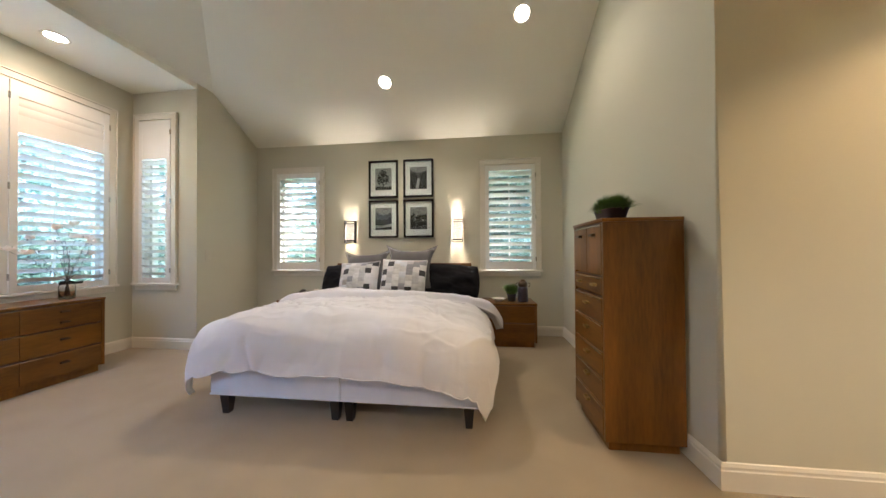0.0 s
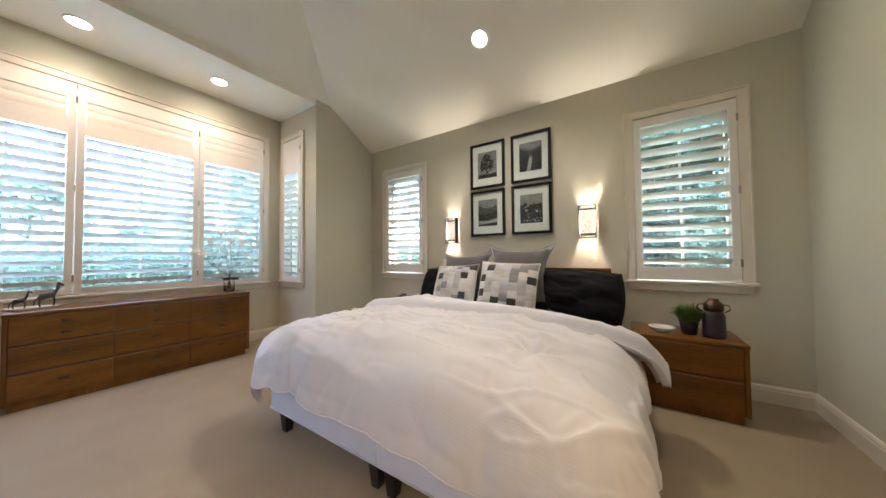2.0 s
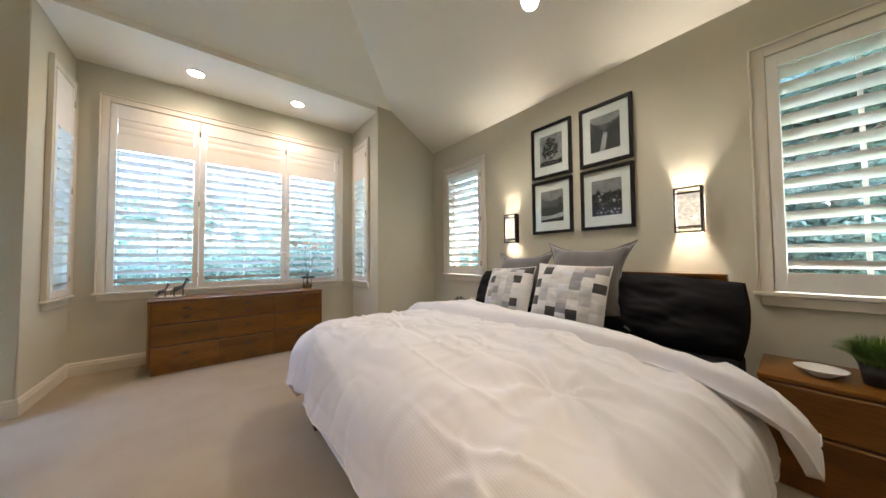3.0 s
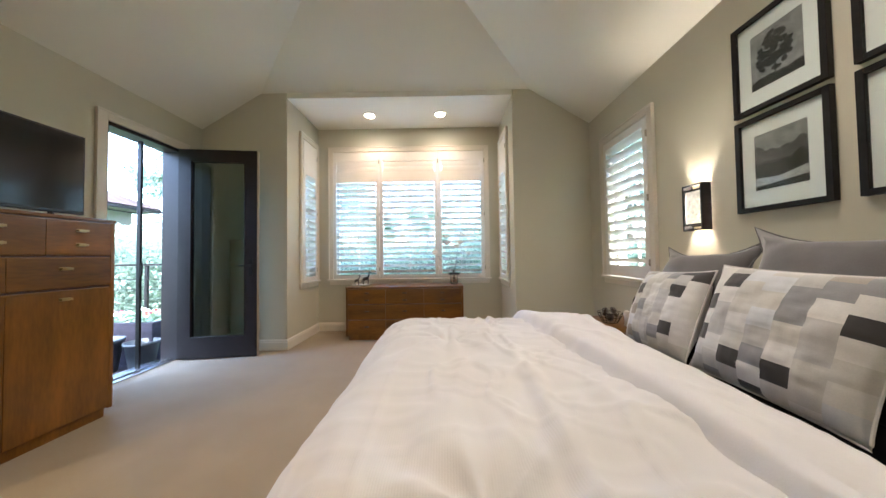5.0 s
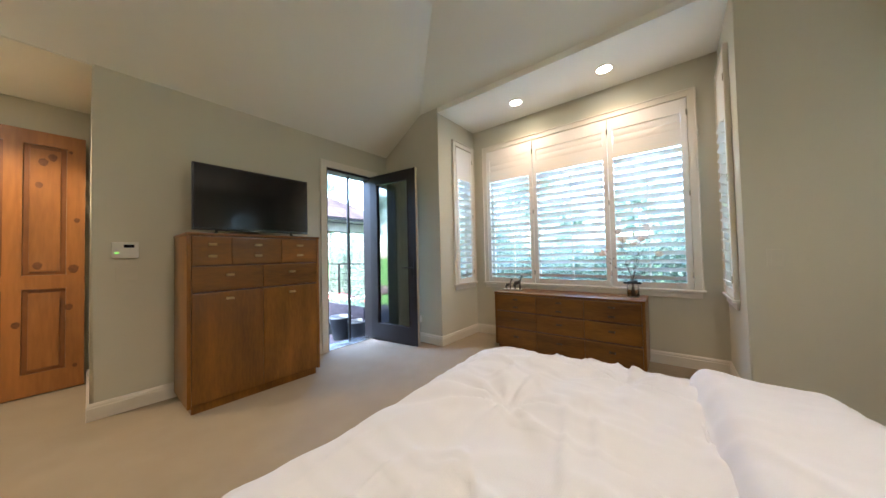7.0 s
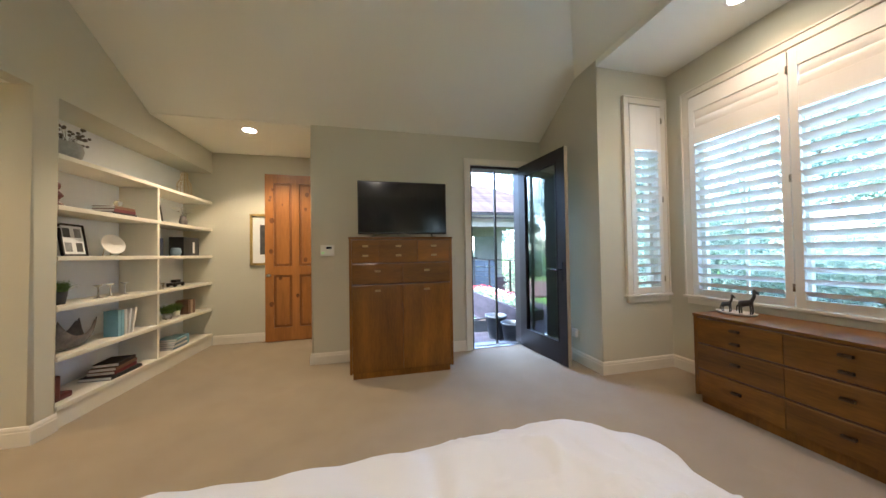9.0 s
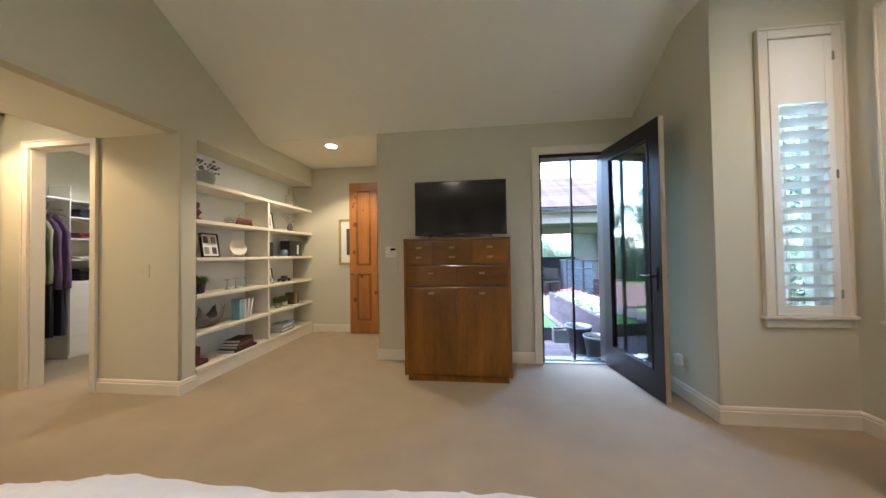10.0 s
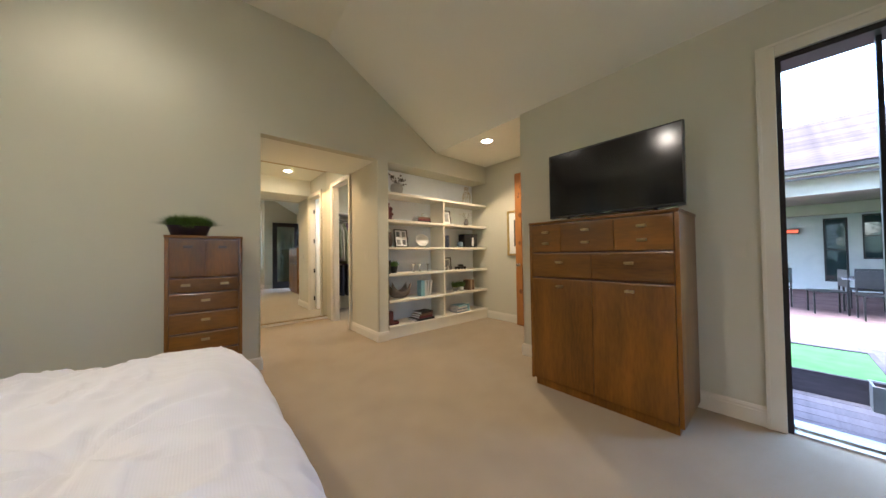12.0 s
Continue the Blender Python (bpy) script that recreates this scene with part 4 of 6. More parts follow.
# ---- pillows ----
def pillow(name, label, w, h, t, loc, tilt, turn, material, roll=0, n=18, ear=0.06, cells=0, seed=0, trim_=None, group="", soft=0.0):
    bm = bmesh.new()
    rnd = random.Random(seed)
    picks = [[rnd.choice((0, 0, 0, 5, 5, 6, 1, 1, 2, 3, 4, 4)) for _ in range(40)] for _ in range(40)]
    grids = []
    for s in (-1, 1):
        g = []
        for j in range(n + 1):
            row = []
            for i in range(n + 1):
                u, v = -1 + 2 * i / n, -1 + 2 * j / n
                k = max(0.0, (1 - abs(u) ** 2.6)) ** 0.55 * max(0.0, (1 - abs(v) ** 2.6)) ** 0.55
                pinch = (1 - ear * (1 - (u * v) ** 2 * 1.0) * (abs(u) ** 3 + abs(v) ** 3) * 0.7) * (1 - soft * (u * v) ** 2)
                wr = (1.0 + 22 * soft) * (0.012 * noise.noise(Vector((u * 2.4, v * 2.4, seed + s))) + 0.006 * noise.noise(Vector((u * 7, v * 7, seed))))
                if cells:
                    # seams between the patches
                    m_ = n // cells
                    if i % m_ == 0 or (j + (m_ // 2 if (i // m_) % 2 else 0)) % m_ == 0:
                        wr -= 0.004
                row.append(bm.verts.new((u * w / 2 * pinch, s * (t / 2 * k + wr * k), v * h / 2 * pinch)))
            g.append(row)
        grids.append(g)
        for j in range(n):
            for i in range(n):
                q = (g[j][i], g[j][i + 1], g[j + 1][i + 1], g[j + 1][i])
                f = bm.faces.new(q if s > 0 else q[::-1])
                if cells:
                    ci = i * cells // n
                    cj = int((j + (0.5 * n / cells if ci % 2 else 0)) * cells / n)
                    f.material_index = 0 if ci in (0, cells - 1) and cj % 2 else picks[ci][cj]
    bmesh.ops.remove_doubles(bm, verts=bm.verts, dist=0.0008)
    e = thing(name, label, "pillow", *loc, 0, group)
    e.rotation_euler = (radians(tilt), radians(roll), radians(turn))
    c = part("cover", bm, material, e, smooth="all")
    rim = []
    for i in range(4 * n):
        s_, k = divmod(i, n)
        u, v = [(-1 + 2 * k / n, -1), (1, -1 + 2 * k / n), (1 - 2 * k / n, 1), (-1, 1 - 2 * k / n)][s_]
        pinch = (1 - ear * (1 - (u * v) ** 2) * (abs(u) ** 3 + abs(v) ** 3) * 0.7) * (1 - soft * (u * v) ** 2)
        rim.append((u * w / 2 * pinch, 0, v * h / 2 * pinch))
    bm = bmesh.new()
    tube(bm, rim + rim[:1], 0.0045, segs=5)
    part("seam", bm, trim_ or (material[0] if isinstance(material, list) else material), e)
    return e


PATCH = [mat("patch_%s" % n, c, 0.9, var=0.12, scale=10, fine=240, bump=0.3, sheen=0.3) for n, c in
         (("ivory", (0.66, 0.64, 0.61)), ("pale_grey", (0.48, 0.47, 0.46)), ("grey", (0.27, 0.27, 0.28)), ("taupe", (0.36, 0.32, 0.28)), ("charcoal", (0.045, 0.042, 0.042)), ("cream", (0.56, 0.54, 0.50)), ("cool_white", (0.60, 0.61, 0.63)))]
pillow("black_pillow", "black satin pillow lying plump against the headboard", 0.94, 0.52, 0.26, (-0.19, 5.24, 0.76), -22, 3, BLACKF, 3, seed=3, ear=0.06, soft=0.10, n=34, group="black pillows")
pillow("black_pillow", "black satin pillow lying plump against the headboard", 0.94, 0.50, 0.26, (-1.47, 5.24, 0.77), -22, -4, BLACKF, -2, seed=4, ear=0.06, soft=0.10, n=34, group="black pillows")
pillow("grey_pillow", "large grey velvet pillow leaning on the headboard", 0.70, 0.66, 0.2, (-0.64, 5.15, 0.935), -16, 2, GREYP, 1, ear=0.42, seed=5, group="grey velvet pillows")
pillow("grey_pillow", "large grey velvet pillow leaning on the headboard", 0.68, 0.62, 0.2, (-1.26, 5.16, 0.90), -20, -3, GREYP, -2, ear=0.42, seed=6, group="grey velvet pillows")
pillow("patchwork_pillow", "square patchwork pillow in grey, ivory and charcoal patches", 0.58, 0.52, 0.19, (-0.69, 4.98, 0.82), -20, 2, PATCH, 2, cells=7, n=42, seed=12, ear=0.07, group="patchwork pillows")
pillow("patchwork_pillow", "square patchwork pillow in grey, ivory and charcoal patches", 0.54, 0.50, 0.19, (-1.28, 4.99, 0.80), -22, -4, PATCH, -3, cells=7, n=42, seed=23, ear=0.07, group="patchwork pillows")


# ---- small things ----
def book(parent_label, x, y, z, w, d, t, rz=0, lean=0, flat=True, c=0, group=""):
    """A book lying flat (w along y, d along x, t high) or standing."""
    e = thing("book", parent_label, "book", x, y, z, rz, group)
    m = BOOKM[c % len(BOOKM)]
    if flat:
        bm = bmesh.new()
        box(bm, -d / 2, d / 2, -w / 2, w / 2, 0, 0.003)
        box(bm, -d / 2, d / 2, -w / 2, w / 2, t - 0.003, t)
        box(bm, -d / 2 - 0.003, -d / 2, -w / 2, w / 2, 0, t)
        part("cover", bm, m, e)
        part("pages", B(-d / 2 + 0.001, d / 2 - 0.005, -w / 2 + 0.004, w / 2 - 0.004, 0.0035, t - 0.0035), PAPERW, e)
    else:
        bm = bmesh.new()
        box(bm, -d / 2, d / 2, -t / 2, -t / 2 + 0.003, 0, w)
        box(bm, -d / 2, d / 2, t / 2 - 0.003, t / 2, 0, w)
        box(bm, -d / 2 - 0.003, -d / 2, -t / 2, t / 2, 0, w)
        part("cover", bm, m, e)
        part("pages", B(-d / 2 + 0.001, d / 2 - 0.005, -t / 2 + 0.0035, t / 2 - 0.0035, 0.004, w - 0.004), PAPERW, e)
        e.rotation_euler = (radians(lean), 0, radians(rz))
    return e


BOOKM = [mat("book_%s" % n, c, 0.6, var=0.12, scale=12, bump=0.05) for n, c in
         (("dark_red", (0.12, 0.02, 0.025)), ("tan", (0.38, 0.28, 0.18)), ("navy", (0.02, 0.03, 0.06)), ("pale_blue", (0.22, 0.42, 0.50)), ("white", (0.65, 0.64, 0.6)), ("grey_blue", (0.16, 0.22, 0.28)), ("black", (0.015, 0.014, 0.014)), ("brown", (0.14, 0.08, 0.045)))]
GREYC = mat("grey_ceramic", (0.40, 0.385, 0.36), 0.6, var=0.2, scale=14)
DARKC = mat("dark_ceramic", (0.03, 0.028, 0.028), 0.4, var=0.2, scale=14)
WICKER = mat("grey_wicker", (0.13, 0.115, 0.105), 0.8, var=0.4, scale=20, fine=120, bump=0.6, dist=0.004)
REDC = mat("oxblood_leather", (0.09, 0.018, 0.018), 0.45, var=0.3, scale=10)
PURPLE = mat("plum_glaze", (0.035, 0.02, 0.032), 0.35, var=0.3, scale=12)
GRASSM = mat("faux_grass", (0.11, 0.19, 0.03), 0.6, var=0.4, scale=30, bump=0)
PETAL = mat("pale_pink_petals", (0.88, 0.81, 0.76), 0.7, var=0.1, scale=30, bump=0)
for _m in (PETAL,):
    _t = _m.node_tree
    _b, _o = _t.nodes["Principled BSDF"], _t.nodes["Material Output"]
    _tr, _mx = _t.nodes.new("ShaderNodeBsdfTranslucent"), _t.nodes.new("ShaderNodeMixShader")
    _tr.inputs[0].default_value, _mx.inputs[0].default_value = (0.88, 0.84, 0.78, 1), 0.45
    _t.links.new(_b.outputs[0], _mx.inputs[1])
    _t.links.new(_tr.outputs[0], _mx.inputs[2])
    _t.links.new(_mx.outputs[0], _o.inputs[0])
PETALW = mat("white_petals", (0.70, 0.68, 0.62), 0.7, var=0.1, scale=30, bump=0)
TWIG = mat("dark_twig", (0.06, 0.04, 0.03), 0.8, var=0.3, scale=30)
GOLD = mat("gilt_frame", (0.42, 0.30, 0.10), 0.45, 0.6, var=0.25, scale=25, fine=120, bump=0.3)
SILVER = mat("silver_metal", (0.6, 0.6, 0.58), 0.25, 1.0, var=0.15, scale=20)
CANDLE = mat("cream_wax", (0.70, 0.62, 0.48), 0.6, var=0.05, scale=12)


def lathed(name, label, cat, profile, material, x, y, z, pname="body", group="", segs=28):
    e = thing(name, label, cat, x, y, z, 0, group)
    bm = bmesh.new()
    lathe(bm, profile, segs, cap=False)
    part(pname, bm, material, e, smooth="all")
    return e


def grass_tuft(parent, n, rad, h, droop, seed, sx=1.0, sy=1.0, z0=0.0, material=None):
    rnd = random.Random(seed)
    vs, fs = [], []
    for _ in range(n):
        a, r = rnd.uniform(0, 6.283), rad * rnd.random() ** 0.5
        bx, by = r * math.cos(a) * sx, r * math.sin(a) * sy
        a += rnd.gauss(0, 0.7)
        out = droop * rnd.uniform(0.1, 1.0)
        hh = h * rnd.uniform(0.5, 1.0)
        w = rnd.uniform(0.0015, 0.003)
        px, py = -math.sin(a) * w, math.cos(a) * w
        k = len(vs)
        for f, wf in ((0, 1.0), (0.45, 0.9), (0.8, 0.6), (1.0, 0.1)):
            ox = math.cos(a) * out * f * f * sx
            oy = math.sin(a) * out * f * f * sy
            zz = z0 + hh * (f - 0.45 * f * f * out / max(droop, 1e-3))
            vs += [(bx + ox - px * wf, by + oy - py * wf, zz), (bx + ox + px * wf, by + oy + py * wf, zz)]
        for q in range(3):
            fs.append((k + 2 * q, k + 2 * q + 1, k + 2 * q + 3, k + 2 * q + 2))
    return mesh_part("grass", vs, fs, material or GRASSM, parent, "fine green blades", kind="stuff")


def mesh_part(name, verts, faces, material, parent, label="", kind=""):
    me = bpy.data.meshes.new(name)
    me.from_pydata([tuple(v) for v in verts], [], faces)
    me.materials.append(material)
    ob = new(name, me)
    ob.parent = parent
    return tagged(ob, label, kind=kind)


def ball(bm, r, c, seg=14, sq=1.0, mi=0):
    o = bmesh.ops.create_uvsphere(bm, u_segments=seg, v_segments=max(6, seg // 2), radius=r, matrix=Matrix.Translation(c) @ Matrix.Diagonal((1, 1, sq, 1)))
    for f in {f for v in o["verts"] for f in v.link_faces}:
        f.material_index = mi


# plant on the chest of drawers
e = thing("potted_grass", "green faux grass in a long plum-coloured trough on the chest", "plant", 1.15, 3.57, 1.35)
bm = bmesh.new()
lo = [(0.055, 0.10), (0.062, 0.115)]
ring = [[bm.verts.new((a * math.copysign(abs(math.cos(t)) ** 0.5, math.cos(t)), b * math.copysign(abs(math.sin(t)) ** 0.5, math.sin(t)), z)) for t in [k * math.pi / 12 for k in range(24)]] for a, b, z in ((0.045, 0.095, 0), (0.062, 0.118, 0.072), (0.066, 0.122, 0.075), (0.066, 0.122, 0.08), (0.058, 0.114, 0.08), (0.054, 0.108, 0.055))]
for a, b in zip(ring, ring[1:]):
    for i in range(24):
        bm.faces.new((a[i], a[(i + 1) % 24], b[(i + 1) % 24], b[i]))
bm.faces.new(ring[0]), bm.faces.new(ring[-1])
part("trough", bm, PURPLE, e, "plum glazed trough", smooth="all")
grass_tuft(e, 2100, 0.075, 0.125, 0.075, 3, 0.8, 1.35, 0.06)
grass_tuft(e, 700, 0.085, 0.07, 0.10, 5, 0.8, 1.35, 0.065)
e.scale = (1.18, 1.18, 1.12)

# nightstand, window side of the cabinet
e = lathed("bowl", "small white ceramic bowl on the nightstand", "bowl", [(0.0, 0.004), (0.035, 0.0), (0.04, 0.006), (0.085, 0.035), (0.088, 0.038), (0.082, 0.036), (0.036, 0.012), (0.0, 0.010)], CERAM, 0.50, 5.17, 0.53)
e = lathed("potted_herb", "small bushy green plant in a dark pot", "plant", [(0.0, 0.0), (0.045, 0.0), (0.06, 0.10), (0.055, 0.10), (0.05, 0.085), (0.0, 0.085)], DARKC, 0.665, 5.19, 0.53, "pot")
grass_tuft(e, 1300, 0.055, 0.17, 0.12, 8, z0=0.08)
e = lathed("urn", "plum lidded urn with dull bronze ears", "vase", [(0.0, 0.0), (0.06, 0.0), (0.065, 0.02), (0.062, 0.16), (0.05, 0.19), (0.0, 0.19)], PURPLE, 0.80, 5.16, 0.53)
bm = bmesh.new()
lathe(bm, [(0.052, 0.19), (0.058, 0.2), (0.056, 0.235), (0.045, 0.25), (0.03, 0.262), (0.03, 0.275), (0.0, 0.28)], 24, cap=False)
part("lid", bm, BRONZE, e, "dull bronze lid", smooth="all")
for s in (-1, 1):
    bm = bmesh.new()
    tube(bm, [(s * 0.05, 0, 0.235), (s * 0.085, 0, 0.23), (s * 0.088, 0, 0.2), (s * 0.06, 0, 0.18)], 0.005, segs=6)
    part("ear", bm, BRONZE, e)

# other nightstand
e = lathed("candle", "cream pillar candle in a short glass cup", "candle", [(0.0, 0.0), (0.035, 0.0), (0.035, 0.12), (0.030, 0.125), (0.0, 0.118)], CANDLE, -2.0, 5.24, 0.53, "wax")
bm = bmesh.new()
tube(bm, [(0, 0, 0.118), (0.002, 0, 0.132)], 0.0015)
part("wick", bm, BLACKM, e)
e = thing("wire_basket", "dark wire basket of pine cones on the nightstand", "basket", -2.14, 5.16, 0.53)
bm = bmesh.new()
for z, r in ((0.004, 0.06), (0.05, 0.085), (0.09, 0.10)):
    tube(bm, [(r * math.cos(k * 0.3927), r * math.sin(k * 0.3927), z) for k in range(17)], 0.0025, segs=5)
for k in range(14):
    a = k * 0.4488
    tube(bm, [(0.06 * math.cos(a), 0.06 * math.sin(a), 0.004), (0.085 * math.cos(a), 0.085 * math.sin(a), 0.05), (0.10 * math.cos(a), 0.10 * math.sin(a), 0.09)], 0.002, segs=4)
part("basket", bm, BLACKM, e)
rnd = random.Random(4)
for k in range(7):
    a, r = k * 0.95, 0.045 if k else 0.0
    cx, cy, cz = r * math.cos(a), r * math.sin(a), 0.04 + 0.03 * (k % 3)
    c = thing("pine_cone", "brown open pine cone in the wire basket", "pine cone", -2.14 + cx, 5.16 + cy, 0.53 + cz, 0, "pine cones")
    c.rotation_euler = (rnd.uniform(-1, 1), rnd.uniform(-1, 1), a)
    bm = bmesh.new()
    lathe(bm, [(0.0, -0.02), (0.012, -0.01), (0.01, 0.01), (0.0, 0.03)], 8, cap=False)
    part("core", bm, TWIG, c)
    bm = bmesh.new()
    for q in range(44):
        t = q / 44
        aa, rr, zz = q * 2.4, 0.026 * math.sin(math.pi * (0.18 + 0.75 * t)), -0.022 + 0.055 * t
        p = Vector((rr * math.cos(aa), rr * math.sin(aa), zz))
        tn = Vector((-math.sin(aa), math.cos(aa), 0)) * 0.006
        bm.faces.new([bm.verts.new(v) for v in (p * 0.3 + Vector((0, 0, zz * 0.7 + 0.003)), p - tn, p * 1.15 + Vector((0, 0, 0.004)), p + tn)])
    part("scale_cluster", bm, WICKER, c, kind="stuff")

# orchid branches in a glass vase on the dresser
e = lathed("flower_vase", "clear glass vase of pale pink magnolia branches with a black ribbon", "vase", [(0.0, 0.0), (0.05, 0.0), (0.055, 0.01), (0.055, 0.12), (0.04, 0.15), (0.048, 0.17), (0.044, 0.168), (0.036, 0.15), (0.050, 0.12), (0.050, 0.012), (0.0, 0.01)], GLASS, -3.76, 3.83, 0.73, "glass")
bm = bmesh.new()
lathe(bm, [(0.043, 0.142), (0.048, 0.15), (0.043, 0.158)], 20, cap=False)
for s in (-1, 1):
    box(bm, 0.03, 0.06, s * 0.01, s * 0.08, 0.14, 0.165, 0.006)
part("ribbon", bm, BLACKF, e, "black satin ribbon bow")
rnd = random.Random(9)
bm, fl, bud = bmesh.new(), bmesh.new(), []
for k in range(11):
    a = k * 0.571 + 0.2
    sp, hh = rnd.uniform(0.12, 0.33), rnd.uniform(0.34, 0.66)
    pts = [(0.02 * math.cos(a + 3), 0.02 * math.sin(a + 3), 0.02), (0.0, 0.0, 0.17)]
    for f in (0.35, 0.7, 1.0):
        pts.append((sp * f * math.cos(a) + rnd.gauss(0, 0.012), sp * f * math.sin(a) + rnd.gauss(0, 0.012), 0.17 + (hh - 0.1) * f))
    tube(bm, pts, 0.003, 0.0012, 5)
    for q in range(3):
        b = Vector(pts[2 + q % 3])
        tip = b + Vector((rnd.gauss(0, 0.04), rnd.gauss(0, 0.04), rnd.uniform(0.0, 0.05)))
        tube(bm, [b, tip], 0.0015, 0.001, 4)
        ball(bm, 0.006, tip, 6, 1.6)
    bud.append(Vector(pts[-1]))
part("branch", bm, TWIG, e, "dark budded twigs")
for k, b in enumerate(bud):
    bm = bmesh.new()
    for q in range(9):
        a, up = q * 0.7 + k, 0.75 + 0.7 * (q % 2) + 0.5 * math.sin(k * 2.3)
        d = Vector((math.cos(a), math.sin(a), up)).normalized()
        t = Vector((-math.sin(a), math.cos(a), 0))
        s = 0.066
        pts = [b, b + d * s * 0.5 + t * 0.030 - Vector((0, 0, 0.004)), b + d * s, b + d * s * 0.5 - t * 0.030 - Vector((0, 0, 0.004))]
        bm.faces.new([bm.verts.new(v) for v in pts])
    part("flower", bm, PETAL, e, "pale pink open blossom")

# figurine on a tray on the dresser
e = thing("figurine", "two small dark horse figures on a white oval tray", "figurine", -3.76, 2.47, 0.73)
bm = bmesh.new()
lathe(bm, [(0.0, 0.004), (0.07, 0.0), (0.075, 0.006), (0.085, 0.018), (0.08, 0.018), (0.07, 0.009), (0.0, 0.009)], 28, cap=False)
for v in bm.verts:
    v.co.y *= 1.6
part("tray", bm, CERAM, e, "white oval tray", smooth="all")
for s, sc_ in ((-1, 0.85), (1, 1.15)):
    bm = bmesh.new()
    o = Vector((0, s * 0.065, 0.0))
    k = sc_
    tube(bm, [o + Vector((0, -0.03, 0.055)) * k, o + Vector((0, 0.0, 0.062)) * k, o + Vector((0, 0.035, 0.07)) * k], 0.018 * k, 0.014 * k, 8)
    tube(bm, [o + Vector((0, 0.03, 0.07)) * k, o + Vector((0, 0.048, 0.10)) * k, o + Vector((0, 0.05, 0.125)) * k], 0.011 * k, 0.008 * k, 7)
    tube(bm, [o + Vector((0, 0.045, 0.128)) * k, o + Vector((0, 0.075, 0.112)) * k], 0.009 * k, 0.006 * k, 7)
    for lx, ly in ((-0.01, -0.027), (0.01, -0.027), (-0.01, 0.03), (0.01, 0.03)):
        tube(bm, [o + Vector((lx, ly, 0.06)) * k, o + Vector((lx, ly * 1.15, 0.03)) * k, o + Vector((lx, ly, 0.009)) * k], 0.006 * k, 0.004 * k, 6)
    tube(bm, [o + Vector((0, -0.03, 0.06)) * k, o + Vector((0, -0.05, 0.04)) * k, o + Vector((0, -0.052, 0.018)) * k], 0.005 * k, 0.003 * k, 5)
    for v in bm.verts:
        v.co.z = 0.006 + (v.co.z - 0.006) * 1.4
    part("horse", bm, DARKC, e, "small dark horse", smooth="all")


# ---- shelf ornaments ----
SX = XE + 0.14
z1, z2, z3, z4, z5, z6 = SHZ
e = lathed("planter_pot", "round grey stone pot with dried flowers", "plant", [(0.0, 0.0), (0.05, 0.0), (0.085, 0.04), (0.095, 0.09), (0.085, 0.14), (0.078, 0.15), (0.07, 0.14), (0.0, 0.13)], GREYC, SX, 1.28, z6, "pot")
rnd = random.Random(31)
bm = bmesh.new()
for k in range(16):
    a = k * 0.4
    tip = (0.13 * math.cos(a) * rnd.uniform(0.4, 1), 0.15 * math.sin(a) * rnd.uniform(0.4, 1), 0.15 + rnd.uniform(0.02, 0.13))
    tube(bm, [(0, 0, 0.13), (tip[0] * 0.5, tip[1] * 0.5, 0.19), tip], 0.002, 0.001, 4)
    for q in range(3):
        ball(bm, 0.011, (tip[0] + rnd.gauss(0, 0.015), tip[1] + rnd.gauss(0, 0.015), tip[2] + rnd.gauss(0, 0.01)), 6)
part("dried_flowers", bm, WICKER, e, "brown dried seed heads", kind="stuff")

e = thing("wire_lantern", "tall bronze wire lantern shaped like a bottle", "lantern", SX, -0.18, z6)
prof = [(0.075, 0.0), (0.078, 0.12), (0.07, 0.17), (0.04, 0.22), (0.032, 0.28), (0.04, 0.31)]
bm = bmesh.new()
for k in range(12):
    a = k * 0.5236
    tube(bm, [(r * math.cos(a), r * math.sin(a), z) for r, z in prof], 0.0022, segs=4)
for r, z in prof:
    tube(bm, [(r * math.cos(q * 0.3927), r * math.sin(q * 0.3927), z) for q in range(17)], 0.0025, segs=4)
part("cage", bm, BRASS, e)
part("base", B(-0.05, 0.05, -0.05, 0.05, 0.0, 0.006), BRASS, e)

for k, (w, c) in enumerate(((0.27, 6), (0.24, 0), (0.23, 7))):
    book("dark red or brown book in a short stack on the shelf", SX, 0.84, z5 + 0.028 * k, w, 0.17, 0.027, 0, c=c, group="stacked books")
e = thing("glass_ball", "clear glass ball on a small stand", "ornament", SX, 0.80, z5 + 0.085)
bm = bmesh.new()
ball(bm, 0.032, (0, 0, 0.04), 20)
part("ball", bm, GLASS, e, smooth="all")
bm = bmesh.new()
lathe(bm, [(0.022, 0.0), (0.018, 0.006), (0.014, 0.012)], 16)
part("stand", bm, SILVER, e)
e = lathed("bust", "small dark red and black carved bust", "figurine", [(0.0, 0.0), (0.045, 0.0), (0.045, 0.02), (0.02, 0.035), (0.025, 0.06), (0.045, 0.085), (0.03, 0.11), (0.018, 0.125), (0.03, 0.15), (0.028, 0.18), (0.0, 0.2)], REDC, SX - 0.04, 1.41, z5)
book("tall dark red book standing at the shelf's end", SX, 1.47, z5, 0.24, 0.17, 0.035, flat=False, c=0, group="standing books")


